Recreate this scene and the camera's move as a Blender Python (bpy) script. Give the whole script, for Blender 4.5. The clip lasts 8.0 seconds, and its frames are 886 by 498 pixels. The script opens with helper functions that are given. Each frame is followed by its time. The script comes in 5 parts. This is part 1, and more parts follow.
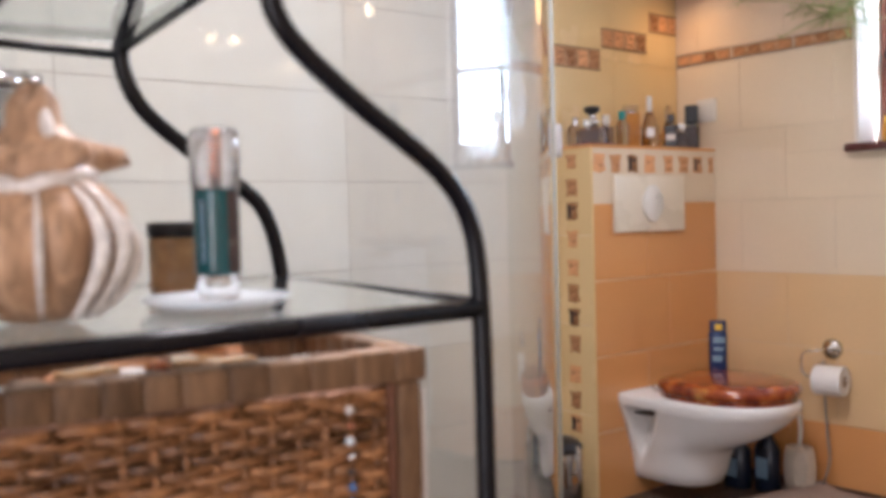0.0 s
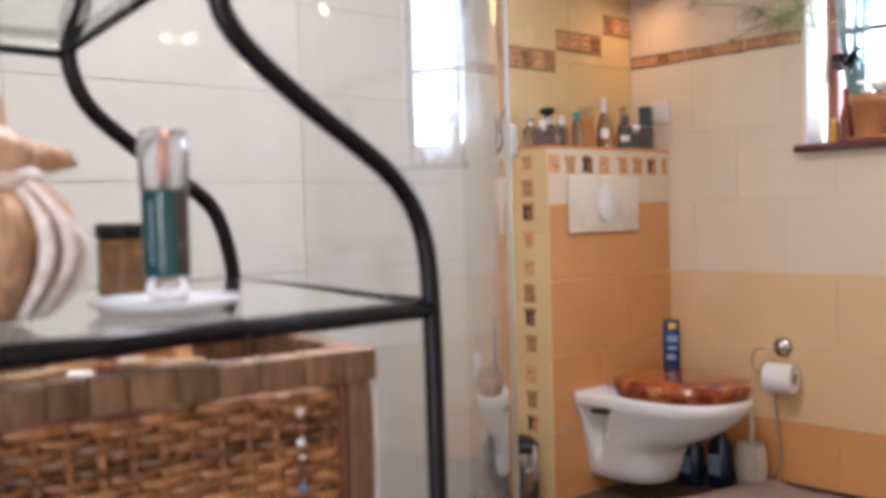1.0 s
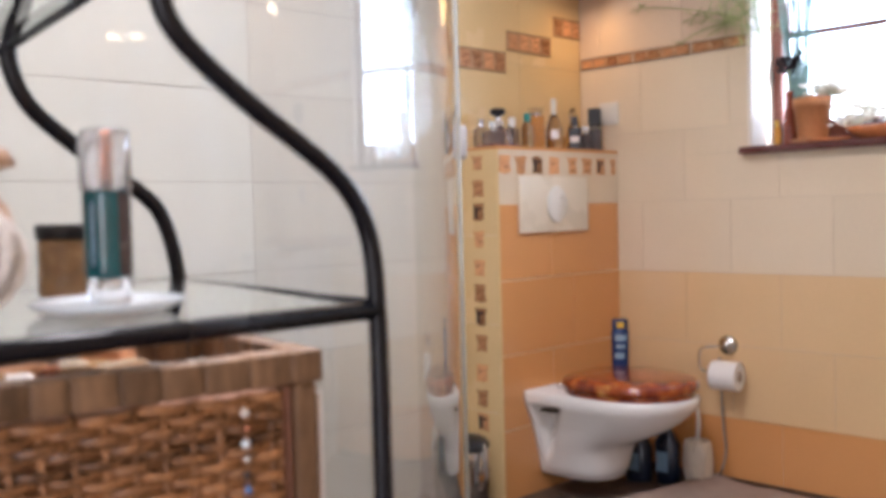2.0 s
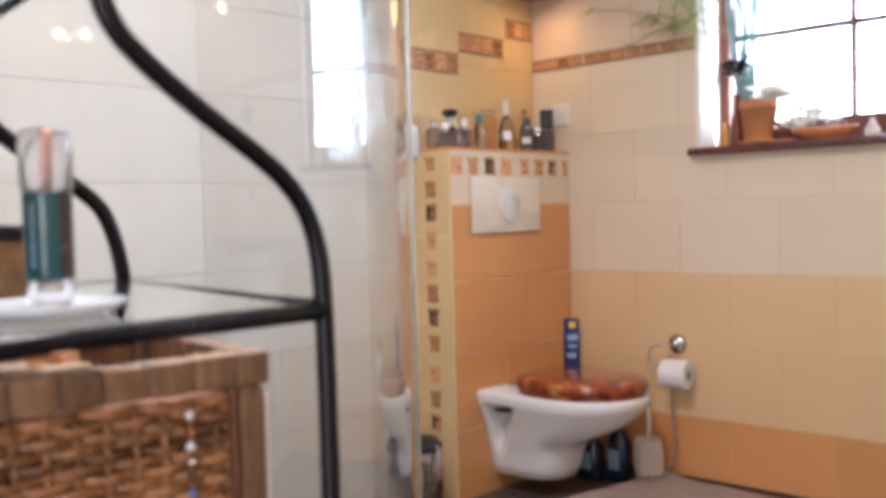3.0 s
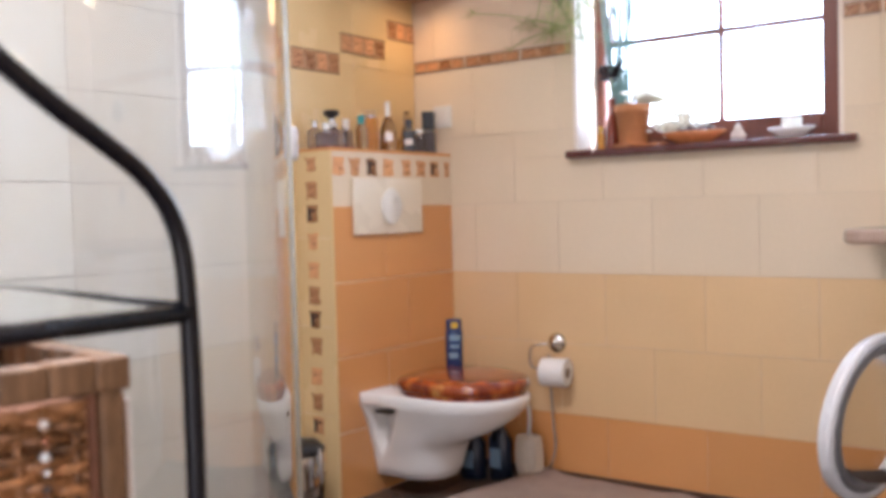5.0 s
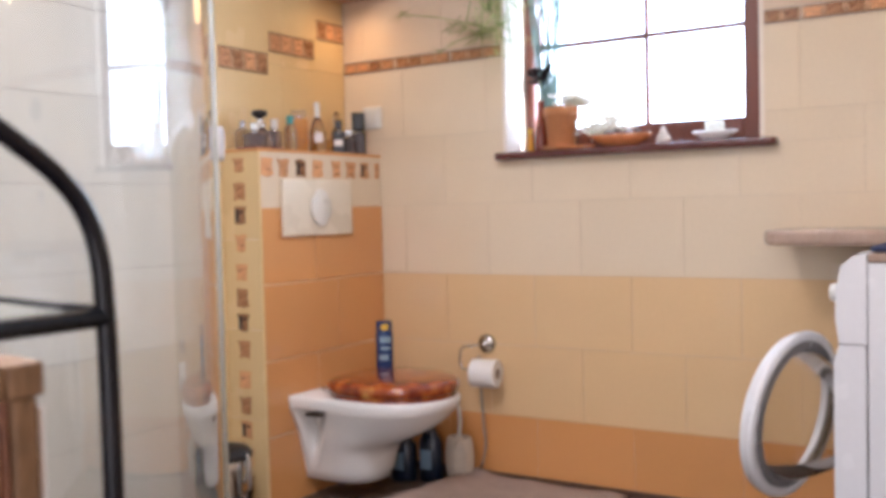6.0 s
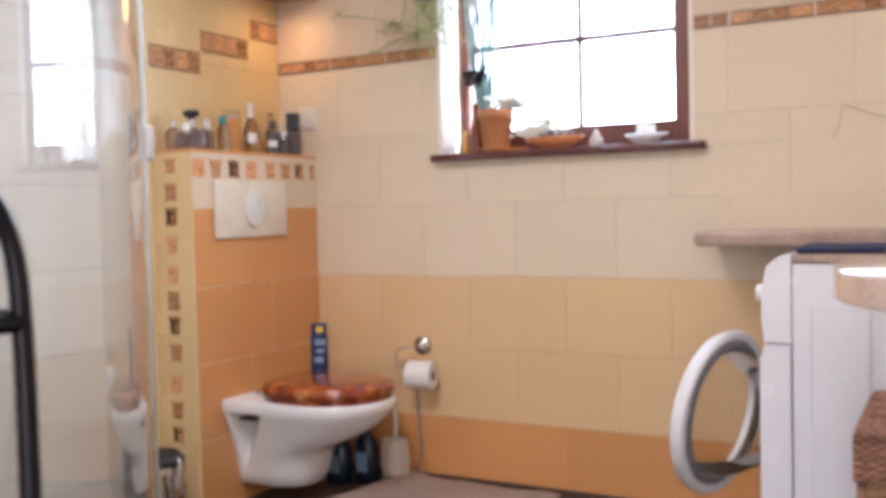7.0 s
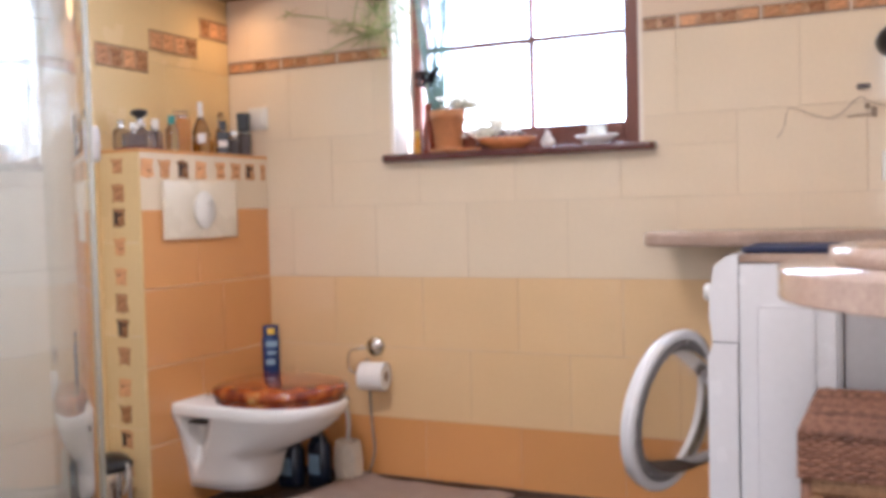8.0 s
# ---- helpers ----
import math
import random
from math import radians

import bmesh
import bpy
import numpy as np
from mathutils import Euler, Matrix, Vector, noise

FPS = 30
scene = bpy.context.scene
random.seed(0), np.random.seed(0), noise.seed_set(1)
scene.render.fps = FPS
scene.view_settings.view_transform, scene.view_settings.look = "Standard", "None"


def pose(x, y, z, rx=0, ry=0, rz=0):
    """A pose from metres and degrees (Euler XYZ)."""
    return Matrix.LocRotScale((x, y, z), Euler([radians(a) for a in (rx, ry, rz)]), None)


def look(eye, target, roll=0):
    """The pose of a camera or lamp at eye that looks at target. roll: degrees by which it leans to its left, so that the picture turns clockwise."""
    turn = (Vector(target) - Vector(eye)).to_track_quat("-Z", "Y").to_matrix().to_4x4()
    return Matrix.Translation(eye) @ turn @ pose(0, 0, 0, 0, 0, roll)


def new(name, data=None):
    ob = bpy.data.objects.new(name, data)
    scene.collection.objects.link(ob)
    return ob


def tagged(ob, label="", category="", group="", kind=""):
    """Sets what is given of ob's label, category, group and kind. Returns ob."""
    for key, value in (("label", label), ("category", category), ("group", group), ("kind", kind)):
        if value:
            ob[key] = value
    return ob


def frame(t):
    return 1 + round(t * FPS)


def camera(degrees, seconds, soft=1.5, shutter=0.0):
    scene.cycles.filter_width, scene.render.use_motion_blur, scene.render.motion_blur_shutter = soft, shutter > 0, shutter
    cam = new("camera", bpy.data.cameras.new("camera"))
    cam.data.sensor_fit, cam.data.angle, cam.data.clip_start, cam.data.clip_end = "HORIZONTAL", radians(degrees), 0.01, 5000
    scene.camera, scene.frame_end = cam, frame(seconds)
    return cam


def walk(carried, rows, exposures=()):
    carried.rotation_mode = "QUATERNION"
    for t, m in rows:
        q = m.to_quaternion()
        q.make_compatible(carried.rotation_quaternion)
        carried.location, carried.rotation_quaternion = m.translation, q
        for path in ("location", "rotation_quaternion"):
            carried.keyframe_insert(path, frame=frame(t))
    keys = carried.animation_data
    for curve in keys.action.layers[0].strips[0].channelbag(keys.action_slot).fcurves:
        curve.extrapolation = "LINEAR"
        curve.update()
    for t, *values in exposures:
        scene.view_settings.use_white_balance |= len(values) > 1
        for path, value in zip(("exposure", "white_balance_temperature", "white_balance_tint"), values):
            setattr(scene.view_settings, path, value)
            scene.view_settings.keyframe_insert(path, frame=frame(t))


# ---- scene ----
cam = camera(49.6, 8.0, soft=4.4)
PATH = [
    (0, (2.1175, -3.0202, 0.9695), (0.5652, -1.7614, 0.9001), -1.52),
    (0.5, (2.1222, -3.0190, 0.9700), (0.5977, -1.7254, 0.8991), -1.51),
    (1, (2.1274, -3.0176, 0.9701), (0.6297, -1.6933, 0.8991), -1.56),
    (1.5, (2.1315, -3.0163, 0.9714), (0.6690, -1.6538, 0.8985), -1.51),
    (3, (2.1431, -3.0112, 0.9711), (0.7793, -1.5500, 0.8960), -1.53),
    (3.5, (2.1470, -3.0083, 0.9713), (0.8301, -1.5052, 0.8959), -1.55),
    (4, (2.1495, -3.0050, 0.9702), (0.8791, -1.4623, 0.8948), -1.54),
    (5.5, (2.1542, -2.9936, 0.9689), (1.0250, -1.3455, 0.8904), -1.44),
    (6, (2.1567, -2.9900, 0.9689), (1.0909, -1.2991, 0.8907), -1.41),
    (6.5, (2.1607, -2.9857, 0.9690), (1.1586, -1.2573, 0.8909), -1.39),
    (7, (2.1647, -2.9825, 0.9696), (1.2095, -1.2267, 0.8910), -1.36),
    (7.5, (2.1685, -2.9783, 0.9699), (1.2539, -1.2015, 0.8906), -1.41),
    (8, (2.1717, -2.9745, 0.9707), (1.2996, -1.1769, 0.8903), -1.43),
]
walk(cam, [(t, look(eye, target, roll)) for t, eye, target, roll in PATH],
     exposures=[(0, 1.04, 5720, 19), (3, 1.16, 5650, 19), (8, 1.25, 5660, 19)])
cam.data.dof.use_dof = True
cam.data.dof.focus_distance = 3.1
cam.data.dof.aperture_fstop = 4.5

# ---- world and light ----
world = bpy.data.worlds.new("sky")
scene.world = world
world.use_nodes = True
wn = world.node_tree.nodes
sky = wn.new("ShaderNodeTexSky")
sky.sky_type = "NISHITA"
sky.sun_disc = False
sky.sun_elevation = radians(33)
sky.sun_rotation = radians(76)
wn["Background"].inputs["Strength"].default_value = 0.15
world.node_tree.links.new(sky.outputs[0], wn["Background"].inputs["Color"])

sun = new("sun", bpy.data.lights.new("sun", "SUN"))
sun.data.energy = 5.0
sun.data.angle = radians(0.5)
sun.data.color = (1.0, 0.93, 0.82)
sun.matrix_world = look((6.0, 1.45, 5.0), (0.55, 0.1, 1.4))

day = new("window_daylight", bpy.data.lights.new("window_daylight", "AREA"))
day.data.shape = "RECTANGLE"
day.data.size, day.data.size_y = 0.88, 0.88
day.data.energy = 12.0
day.data.color = (0.74, 0.89, 1.0)
day.matrix_world = look((0.98, 0.265, 1.62), (0.98, -2.0, 1.3))

BULBS = [(2.38, -0.69, 1.955), (2.38, -0.555, 1.965), (2.38, -0.2, 1.85)]
for place in BULBS:
    lamp = new("spot_bulb_light", bpy.data.lights.new("spot_bulb_light", "POINT"))
    lamp.data.energy = 0.1
    lamp.data.color = (1.0, 0.74, 0.45)
    lamp.data.shadow_soft_size = 0.025
    lamp.location = (place[0] - 0.07, place[1], place[2] - 0.02)

# unseen fill lamp, added behind the viewpoint to brighten the window wall
back_fill = new("back_fill_light", bpy.data.lights.new("back_fill_light", "AREA"))
back_fill.data.shape = "RECTANGLE"
back_fill.data.size, back_fill.data.size_y = 0.42, 1.95
back_fill.data.energy = 9.5
back_fill.data.color = (1.0, 0.94, 0.86)
back_fill.matrix_world = look((2.29, -3.9, 1.1), (1.5, 0.0, 1.1))

# overhead fill, added out of view to balance the walls' brightness
ceiling_fill = new("ceiling_fill_light", bpy.data.lights.new("ceiling_fill_light", "AREA"))
ceiling_fill.data.shape = "DISK"
ceiling_fill.data.size = 0.58
ceiling_fill.data.energy = 14.0
ceiling_fill.data.color = (1.0, 0.89, 0.78)
ceiling_fill.matrix_world = look((0.98, -2.0, 2.235), (0.98, -2.0, 0.0))

corner_spot = new("corner_spot_light", bpy.data.lights.new("corner_spot_light", "SPOT"))
corner_spot.data.energy = 1.6
corner_spot.data.color = (1.0, 0.56, 0.19)
corner_spot.data.spot_size = radians(178)
corner_spot.data.spot_blend = 1.0
corner_spot.data.shadow_soft_size = 0.08
corner_spot.matrix_world = look((-0.04, -0.11, 1.765), (0.1, -0.25, 0.0))


# ---- materials ----


def mat(name, base, rough=0.5, metal=0.0, vary=0.15, scale=8.0, fine=60.0, bump=0.1, tint=None, coat=0.0, spec=0.5, trans=0.0, ior=1.45,
        island=False, stretch=(1, 1, 1), glow=0.0, rand=0.0, bumpscale=None, wear=0.0):
    """Principled material, with two scales of noise in colour, roughness and relief."""
    m = bpy.data.materials.new(name)
    m.use_nodes = True
    n, l = m.node_tree.nodes, m.node_tree.links
    p = n["Principled BSDF"]
    p.inputs["Metallic"].default_value = metal
    p.inputs["Specular IOR Level"].default_value = spec
    p.inputs["Coat Weight"].default_value = coat
    p.inputs["Coat Roughness"].default_value = 0.05
    p.inputs["Transmission Weight"].default_value = trans
    p.inputs["IOR"].default_value = ior
    tc = n.new("ShaderNodeTexCoord")
    mp = n.new("ShaderNodeMapping")
    mp.inputs["Scale"].default_value = stretch
    l.new(tc.outputs["Object"], mp.inputs["Vector"])
    big, small = n.new("ShaderNodeTexNoise"), n.new("ShaderNodeTexNoise")
    for tex, s, d in ((big, scale, 3), (small, fine, 5)):
        tex.inputs["Scale"].default_value = s
        tex.inputs["Detail"].default_value = d
        l.new(mp.outputs[0], tex.inputs["Vector"])
    add = n.new("ShaderNodeMath")
    add.operation = "MULTIPLY_ADD"
    add.inputs[1].default_value = 0.6
    l.new(small.outputs["Fac"], add.inputs[0])
    half = n.new("ShaderNodeMath")
    half.operation = "MULTIPLY"
    half.inputs[1].default_value = 0.5
    l.new(big.outputs["Fac"], half.inputs[0])
    l.new(half.outputs[0], add.inputs[2])
    last = add.outputs[0]
    if rand:
        info = n.new("ShaderNodeNewGeometry" if island else "ShaderNodeObjectInfo")
        r = n.new("ShaderNodeMath")
        r.operation = "MULTIPLY_ADD"
        r.inputs[1].default_value = rand
        l.new(info.outputs["Random Per Island" if island else "Random"], r.inputs[0])
        l.new(last, r.inputs[2])
        sub = n.new("ShaderNodeMath")
        sub.operation = "SUBTRACT"
        sub.inputs[1].default_value = rand / 2
        l.new(r.outputs[0], sub.inputs[0])
        last = sub.outputs[0]
    ramp = n.new("ShaderNodeValToRGB")
    a = [max(0.0, c * (1 - vary)) for c in base]
    b = [min(1.0, c * (1 + vary)) for c in (tint or base)]
    ramp.color_ramp.elements[0].color, ramp.color_ramp.elements[1].color = (*a, 1), (*b, 1)
    ramp.color_ramp.elements[0].position, ramp.color_ramp.elements[1].position = 0.3, 0.8
    l.new(last, ramp.inputs[0])
    l.new(ramp.outputs[0], p.inputs["Base Color"])
    rr = n.new("ShaderNodeMapRange")
    rr.inputs["To Min"].default_value = max(0.0, rough * (1 - 0.35 - wear))
    rr.inputs["To Max"].default_value = min(1.0, rough * (1 + 0.35 + wear))
    l.new(big.outputs["Fac"], rr.inputs["Value"])
    l.new(rr.outputs[0], p.inputs["Roughness"])
    if bump:
        bp = n.new("ShaderNodeBump")
        bp.inputs["Strength"].default_value = bump
        bp.inputs["Distance"].default_value = 0.002
        src = small
        if bumpscale:
            src = n.new("ShaderNodeTexNoise")
            src.inputs["Scale"].default_value = bumpscale
            l.new(mp.outputs[0], src.inputs["Vector"])
        l.new(src.outputs["Fac"], bp.inputs["Height"])
        l.new(bp.outputs[0], p.inputs["Normal"])
    if glow:
        p.inputs["Emission Color"].default_value = (*base, 1)
        p.inputs["Emission Strength"].default_value = glow
    return m


TILE = dict(spec=0.75, rough=0.07, vary=0.04, scale=5.0, fine=90.0, bump=0.12, bumpscale=7.0, rand=0.25)
WET = {**TILE, "rough": 0.035, "bump": 0.04}
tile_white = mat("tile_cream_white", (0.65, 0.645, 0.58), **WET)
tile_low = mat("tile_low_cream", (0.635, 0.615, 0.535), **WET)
# darker, warmer copies: the corner's weaker light is put into the tile colour
tile_corner_shaded = mat("tile_corner_shaded_cream", (0.612, 0.592, 0.522), **WET)
tile_corner_low_shaded = mat("tile_corner_low_shaded", (0.585, 0.545, 0.455), **WET)
tile_peach = mat("tile_peach_cream", (0.755, 0.635, 0.465), **TILE)
tile_cream = mat("tile_cream", (0.70, 0.56, 0.41), **TILE)
tile_yellow = mat("tile_yellow_cream", (0.755, 0.53, 0.285), **TILE)
tile_orange = mat("tile_peach_orange", (0.67, 0.325, 0.115), **TILE)
tile_pale = mat("tile_pale_yellow", (0.74, 0.545, 0.27), **{**TILE, "rough": 0.25, "spec": 0.4})
grout = mat("grout", (0.66, 0.56, 0.43), 0.85, vary=0.15, fine=200)
grout_pale = mat("grout_pale", (0.86, 0.72, 0.54), 0.8, vary=0.1, fine=200)
grout_grey = mat("grout_grey", (0.40, 0.37, 0.33), 0.85, vary=0.15, fine=200)
motif_orange = mat("motif_orange", (0.34, 0.14, 0.05), 0.2, vary=0.5, scale=34, fine=120, tint=(0.54, 0.28, 0.13), rand=0.4)
strip_base = mat("strip_base", (0.40, 0.21, 0.10), 0.2, vary=0.35, scale=30, fine=120, tint=(0.52, 0.31, 0.16))
motif_brown = mat("motif_brown", (0.20, 0.09, 0.05), 0.2, vary=0.5, scale=40, fine=120, tint=(0.45, 0.22, 0.10))
motif_dark = mat("motif_dark", (0.06, 0.04, 0.035), 0.25, vary=0.4, scale=50)
motif_line = mat("strip_line", (0.22, 0.12, 0.06), 0.25, vary=0.3)
plaster = mat("plaster_white", (0.78, 0.74, 0.68), 0.8, vary=0.04, fine=150, bump=0.15)
ceiling_wood = mat("ceiling_wood", (0.42, 0.24, 0.10), 0.4, vary=0.3, scale=3, fine=40, stretch=(1, 9, 9))
floor_stone = mat("floor_tile_dark", (0.10, 0.075, 0.06), 0.3, vary=0.3, scale=6, fine=60, rand=0.2)
skirt_dark = mat("skirting_dark", (0.09, 0.05, 0.035), 0.4, vary=0.3)
sill_wood = mat("sill_mahogany", (0.10, 0.025, 0.02), 0.25, vary=0.3, scale=4, fine=40, stretch=(1, 8, 8), coat=0.4)
frame_wood = mat("window_frame_wood", (0.16, 0.05, 0.03), 0.35, vary=0.3, scale=4, fine=40, stretch=(8, 8, 1))
reveal_paint = mat("reveal_paint", (0.80, 0.72, 0.62), 0.6, vary=0.05, fine=120)
ceramic = mat("white_ceramic", (0.84, 0.825, 0.80), 0.04, vary=0.02, bump=0.0, coat=0.3)
plastic_white = mat("white_plastic", (0.76, 0.74, 0.68), 0.3, vary=0.03, bump=0.02)
brush_cream = mat("cream_brush_plastic", (0.66, 0.58, 0.47), 0.35, vary=0.08, bump=0.03)
plastic_cream = mat("cream_plastic", (0.76, 0.68, 0.54), 0.28, vary=0.03, bump=0.02)
enamel = mat("white_enamel", (0.78, 0.78, 0.79), 0.25, vary=0.03, bump=0.03)
seal_grey = mat("grey_rubber", (0.20, 0.19, 0.19), 0.35, vary=0.15, fine=120)
grey_panel = mat("grey_panel", (0.48, 0.47, 0.47), 0.45, vary=0.06)
chrome = mat("chrome", (0.75, 0.75, 0.76), 0.12, 1.0, vary=0.05, bump=0.0)
steel = mat("brushed_steel", (0.55, 0.54, 0.52), 0.22, 1.0, vary=0.12, scale=20, fine=200, stretch=(1, 1, 0.1))
bin_steel = mat("polished_bin_steel", (0.42, 0.40, 0.38), 0.1, 1.0, vary=0.1, scale=20, bump=0.0)
black_iron = mat("black_iron", (0.004, 0.004, 0.007), 0.24, vary=0.3, fine=150, bump=0.08, spec=0.35)
black_plastic = mat("black_plastic", (0.012, 0.012, 0.014), 0.3, vary=0.2)
navy = mat("navy_cloth", (0.02, 0.03, 0.08), 0.8, vary=0.3, fine=200)
marble = mat("beige_stone_top", (0.34, 0.23, 0.17), 0.2, vary=0.25, scale=12, fine=150, tint=(0.43, 0.32, 0.25), coat=0.3)
basin_stone = mat("basin_stone", (0.46, 0.33, 0.26), 0.14, vary=0.16, scale=12, fine=150, tint=(0.58, 0.45, 0.37), coat=0.5)
resin = mat("amber_resin", (0.06, 0.006, 0.004), 0.12, vary=0.8, scale=10, fine=22, tint=(0.36, 0.066, 0.010), coat=0.7, bump=0.05)
for node in resin.node_tree.nodes:
    if node.type == "VALTORGB":
        for at, colour in ((0.47, (0.17, 0.020, 0.006, 1)), (0.60, (0.36, 0.075, 0.012, 1)), (0.70, (0.55, 0.24, 0.045, 1))):
            node.color_ramp.elements.new(at).color = colour
paper = mat("toilet_paper", (0.82, 0.80, 0.77), 0.9, vary=0.03, fine=300, bump=0.3)
cardboard = mat("cardboard", (0.36, 0.25, 0.16), 0.9, vary=0.1)
rug = mat("bath_mat", (0.36, 0.28, 0.24), 0.95, vary=0.25, scale=20, fine=220, bump=1.0)
terracotta = mat("terracotta", (0.50, 0.22, 0.09), 0.7, vary=0.2, scale=12, fine=120)
leaf = mat("leaf_green", (0.20, 0.27, 0.10), 0.4, vary=0.4, scale=20, tint=(0.50, 0.50, 0.26), rand=0.5, island=True)
tree, out = leaf.node_tree, leaf.node_tree.nodes["Material Output"]
veil, blend = tree.nodes.new("ShaderNodeBsdfTranslucent"), tree.nodes.new("ShaderNodeMixShader")
veil.inputs["Color"].default_value = (0.50, 0.55, 0.22, 1)
blend.inputs["Fac"].default_value = 0.45
tree.links.new(tree.nodes["Principled BSDF"].outputs[0], blend.inputs[1])
tree.links.new(veil.outputs[0], blend.inputs[2])
tree.links.new(blend.outputs[0], out.inputs["Surface"])
stem_blue = mat("stem_blue_green", (0.19, 0.32, 0.29), 0.5, vary=0.35, scale=20, rand=0.4, island=True)
soil = mat("soil", (0.04, 0.025, 0.015), 0.95, vary=0.4, fine=150, bump=1.0)
petal_white = mat("petal_white", (0.80, 0.76, 0.68), 0.6, vary=0.08)
tree, out = petal_white.node_tree, petal_white.node_tree.nodes["Material Output"]
veil, blend = tree.nodes.new("ShaderNodeBsdfTranslucent"), tree.nodes.new("ShaderNodeMixShader")
veil.inputs["Color"].default_value = (0.88, 0.85, 0.78, 1)
blend.inputs["Fac"].default_value = 0.85
tree.links.new(tree.nodes["Principled BSDF"].outputs[0], blend.inputs[1])
tree.links.new(veil.outputs[0], blend.inputs[2])
tree.links.new(blend.outputs[0], out.inputs["Surface"])
petal_black = mat("petal_black", (0.012, 0.008, 0.012), 0.6, vary=0.3)
red_glass = mat("red_bottle", (0.20, 0.04, 0.02), 0.1, vary=0.3, coat=0.5)
amber_bottle = mat("amber_bottle", (0.65, 0.30, 0.03), 0.12, vary=0.2, coat=0.5)
orange_bowl = mat("orange_glaze", (0.60, 0.22, 0.08), 0.15, vary=0.25, scale=18, coat=0.4)
pebble = mat("pebble_dark", (0.10, 0.07, 0.06), 0.6, vary=0.5, rand=0.6, island=True)
shell_white = mat("shell_white", (0.64, 0.57, 0.49), 0.4, vary=0.28, scale=40, fine=120, bump=0.3, tint=(0.80, 0.74, 0.70))
shell_brown = mat("shell_brown", (0.15, 0.066, 0.024), 0.5, vary=0.5, scale=34, fine=120, tint=(0.50, 0.31, 0.18), stretch=(1, 1, 0.2), bump=0.4)
wicker = mat("wicker", (0.125, 0.050, 0.017), 0.36, vary=0.45, scale=30, fine=120, tint=(0.31, 0.145, 0.056), rand=0.3)
wicker_rim = mat("wicker_wrap", (0.100, 0.050, 0.022), 0.5, vary=0.35, scale=22, fine=160, tint=(0.195, 0.108, 0.052), rand=0.16, stretch=(1, 1, 0.2))
wicker_dark = mat("wicker_dark", (0.16, 0.065, 0.035), 0.5, vary=0.4, scale=9, fine=60, rand=0.4)
lining = mat("cloth_lining", (0.72, 0.66, 0.60), 0.9, vary=0.06, fine=200, bump=0.4)
brown_cloth = mat("brown_cloth", (0.22, 0.10, 0.05), 0.9, vary=0.3, fine=200, bump=0.4)
teal = mat("teal_label", (0.006, 0.07, 0.08), 0.2, vary=0.15, coat=0.5)
copper = mat("copper_foil", (0.50, 0.22, 0.13), 0.22, 1.0, vary=0.1)
jar_brown = mat("brown_jar", (0.30, 0.17, 0.07), 0.2, vary=0.35, scale=30, coat=0.4)
can_blue = mat("blue_can", (0.015, 0.045, 0.15), 0.25, vary=0.2, coat=0.4)
glint_blue = mat("blue_glint", (0.10, 0.20, 0.42), 0.12, vary=0.1, coat=0.5)
can_yellow = mat("yellow_print", (0.75, 0.48, 0.05), 0.35, vary=0.1)
label_pale = mat("pale_print", (0.22, 0.34, 0.46), 0.4, vary=0.1)
perfume_amber = mat("perfume_amber", (0.80, 0.46, 0.10), 0.03, vary=0.1, trans=0.95, bump=0)
perfume_clear = mat("perfume_clear", (0.80, 0.78, 0.76), 0.02, vary=0.02, trans=1.0, bump=0)
perfume_violet = mat("perfume_violet", (0.56, 0.53, 0.60), 0.03, vary=0.1, trans=0.96, bump=0)
perfume_green = mat("perfume_green", (0.75, 0.80, 0.72), 0.03, vary=0.05, trans=0.97, bump=0)
teal_cap = mat("teal_cap", (0.02, 0.25, 0.22), 0.3, vary=0.1)
tray_red = mat("dark_red_tray", (0.14, 0.03, 0.03), 0.3, vary=0.2)
wicker_brown = mat("wicker_brown", (0.10, 0.042, 0.022), 0.65, vary=0.35, scale=9, fine=60, tint=(0.19, 0.085, 0.045), rand=0.4)
wicker_lid = mat("wicker_lid", (0.17, 0.075, 0.045), 0.6, vary=0.4, scale=26, fine=120, tint=(0.29, 0.14, 0.085), rand=0.25)
wicker_tan = mat("wicker_tan", (0.22, 0.11, 0.05), 0.6, vary=0.35, scale=18, fine=120, tint=(0.34, 0.19, 0.09), rand=0.3)
cleaner_navy = mat("cleaner_navy", (0.006, 0.012, 0.03), 0.3, vary=0.3, coat=0.2)
wire_grey = mat("wire_grey", (0.30, 0.22, 0.16), 0.5, vary=0.2)
hose_dark = mat("hose_grey", (0.35, 0.33, 0.30), 0.3, 0.6, vary=0.2)
rubber_clear = mat("clear_seal", (0.80, 0.86, 0.82), 0.15, vary=0.1, scale=6, trans=0.65)
bulb_glow = mat("bulb_glow", (1.0, 0.72, 0.38), 0.3, vary=0.0, bump=0, glow=14.0)
lawn = mat("garden_ground", (0.34, 0.33, 0.28), 0.9, vary=0.3, scale=0.6, fine=20)
bark = mat("bark", (0.07, 0.05, 0.04), 0.9, vary=0.4, fine=60, bump=0.6)


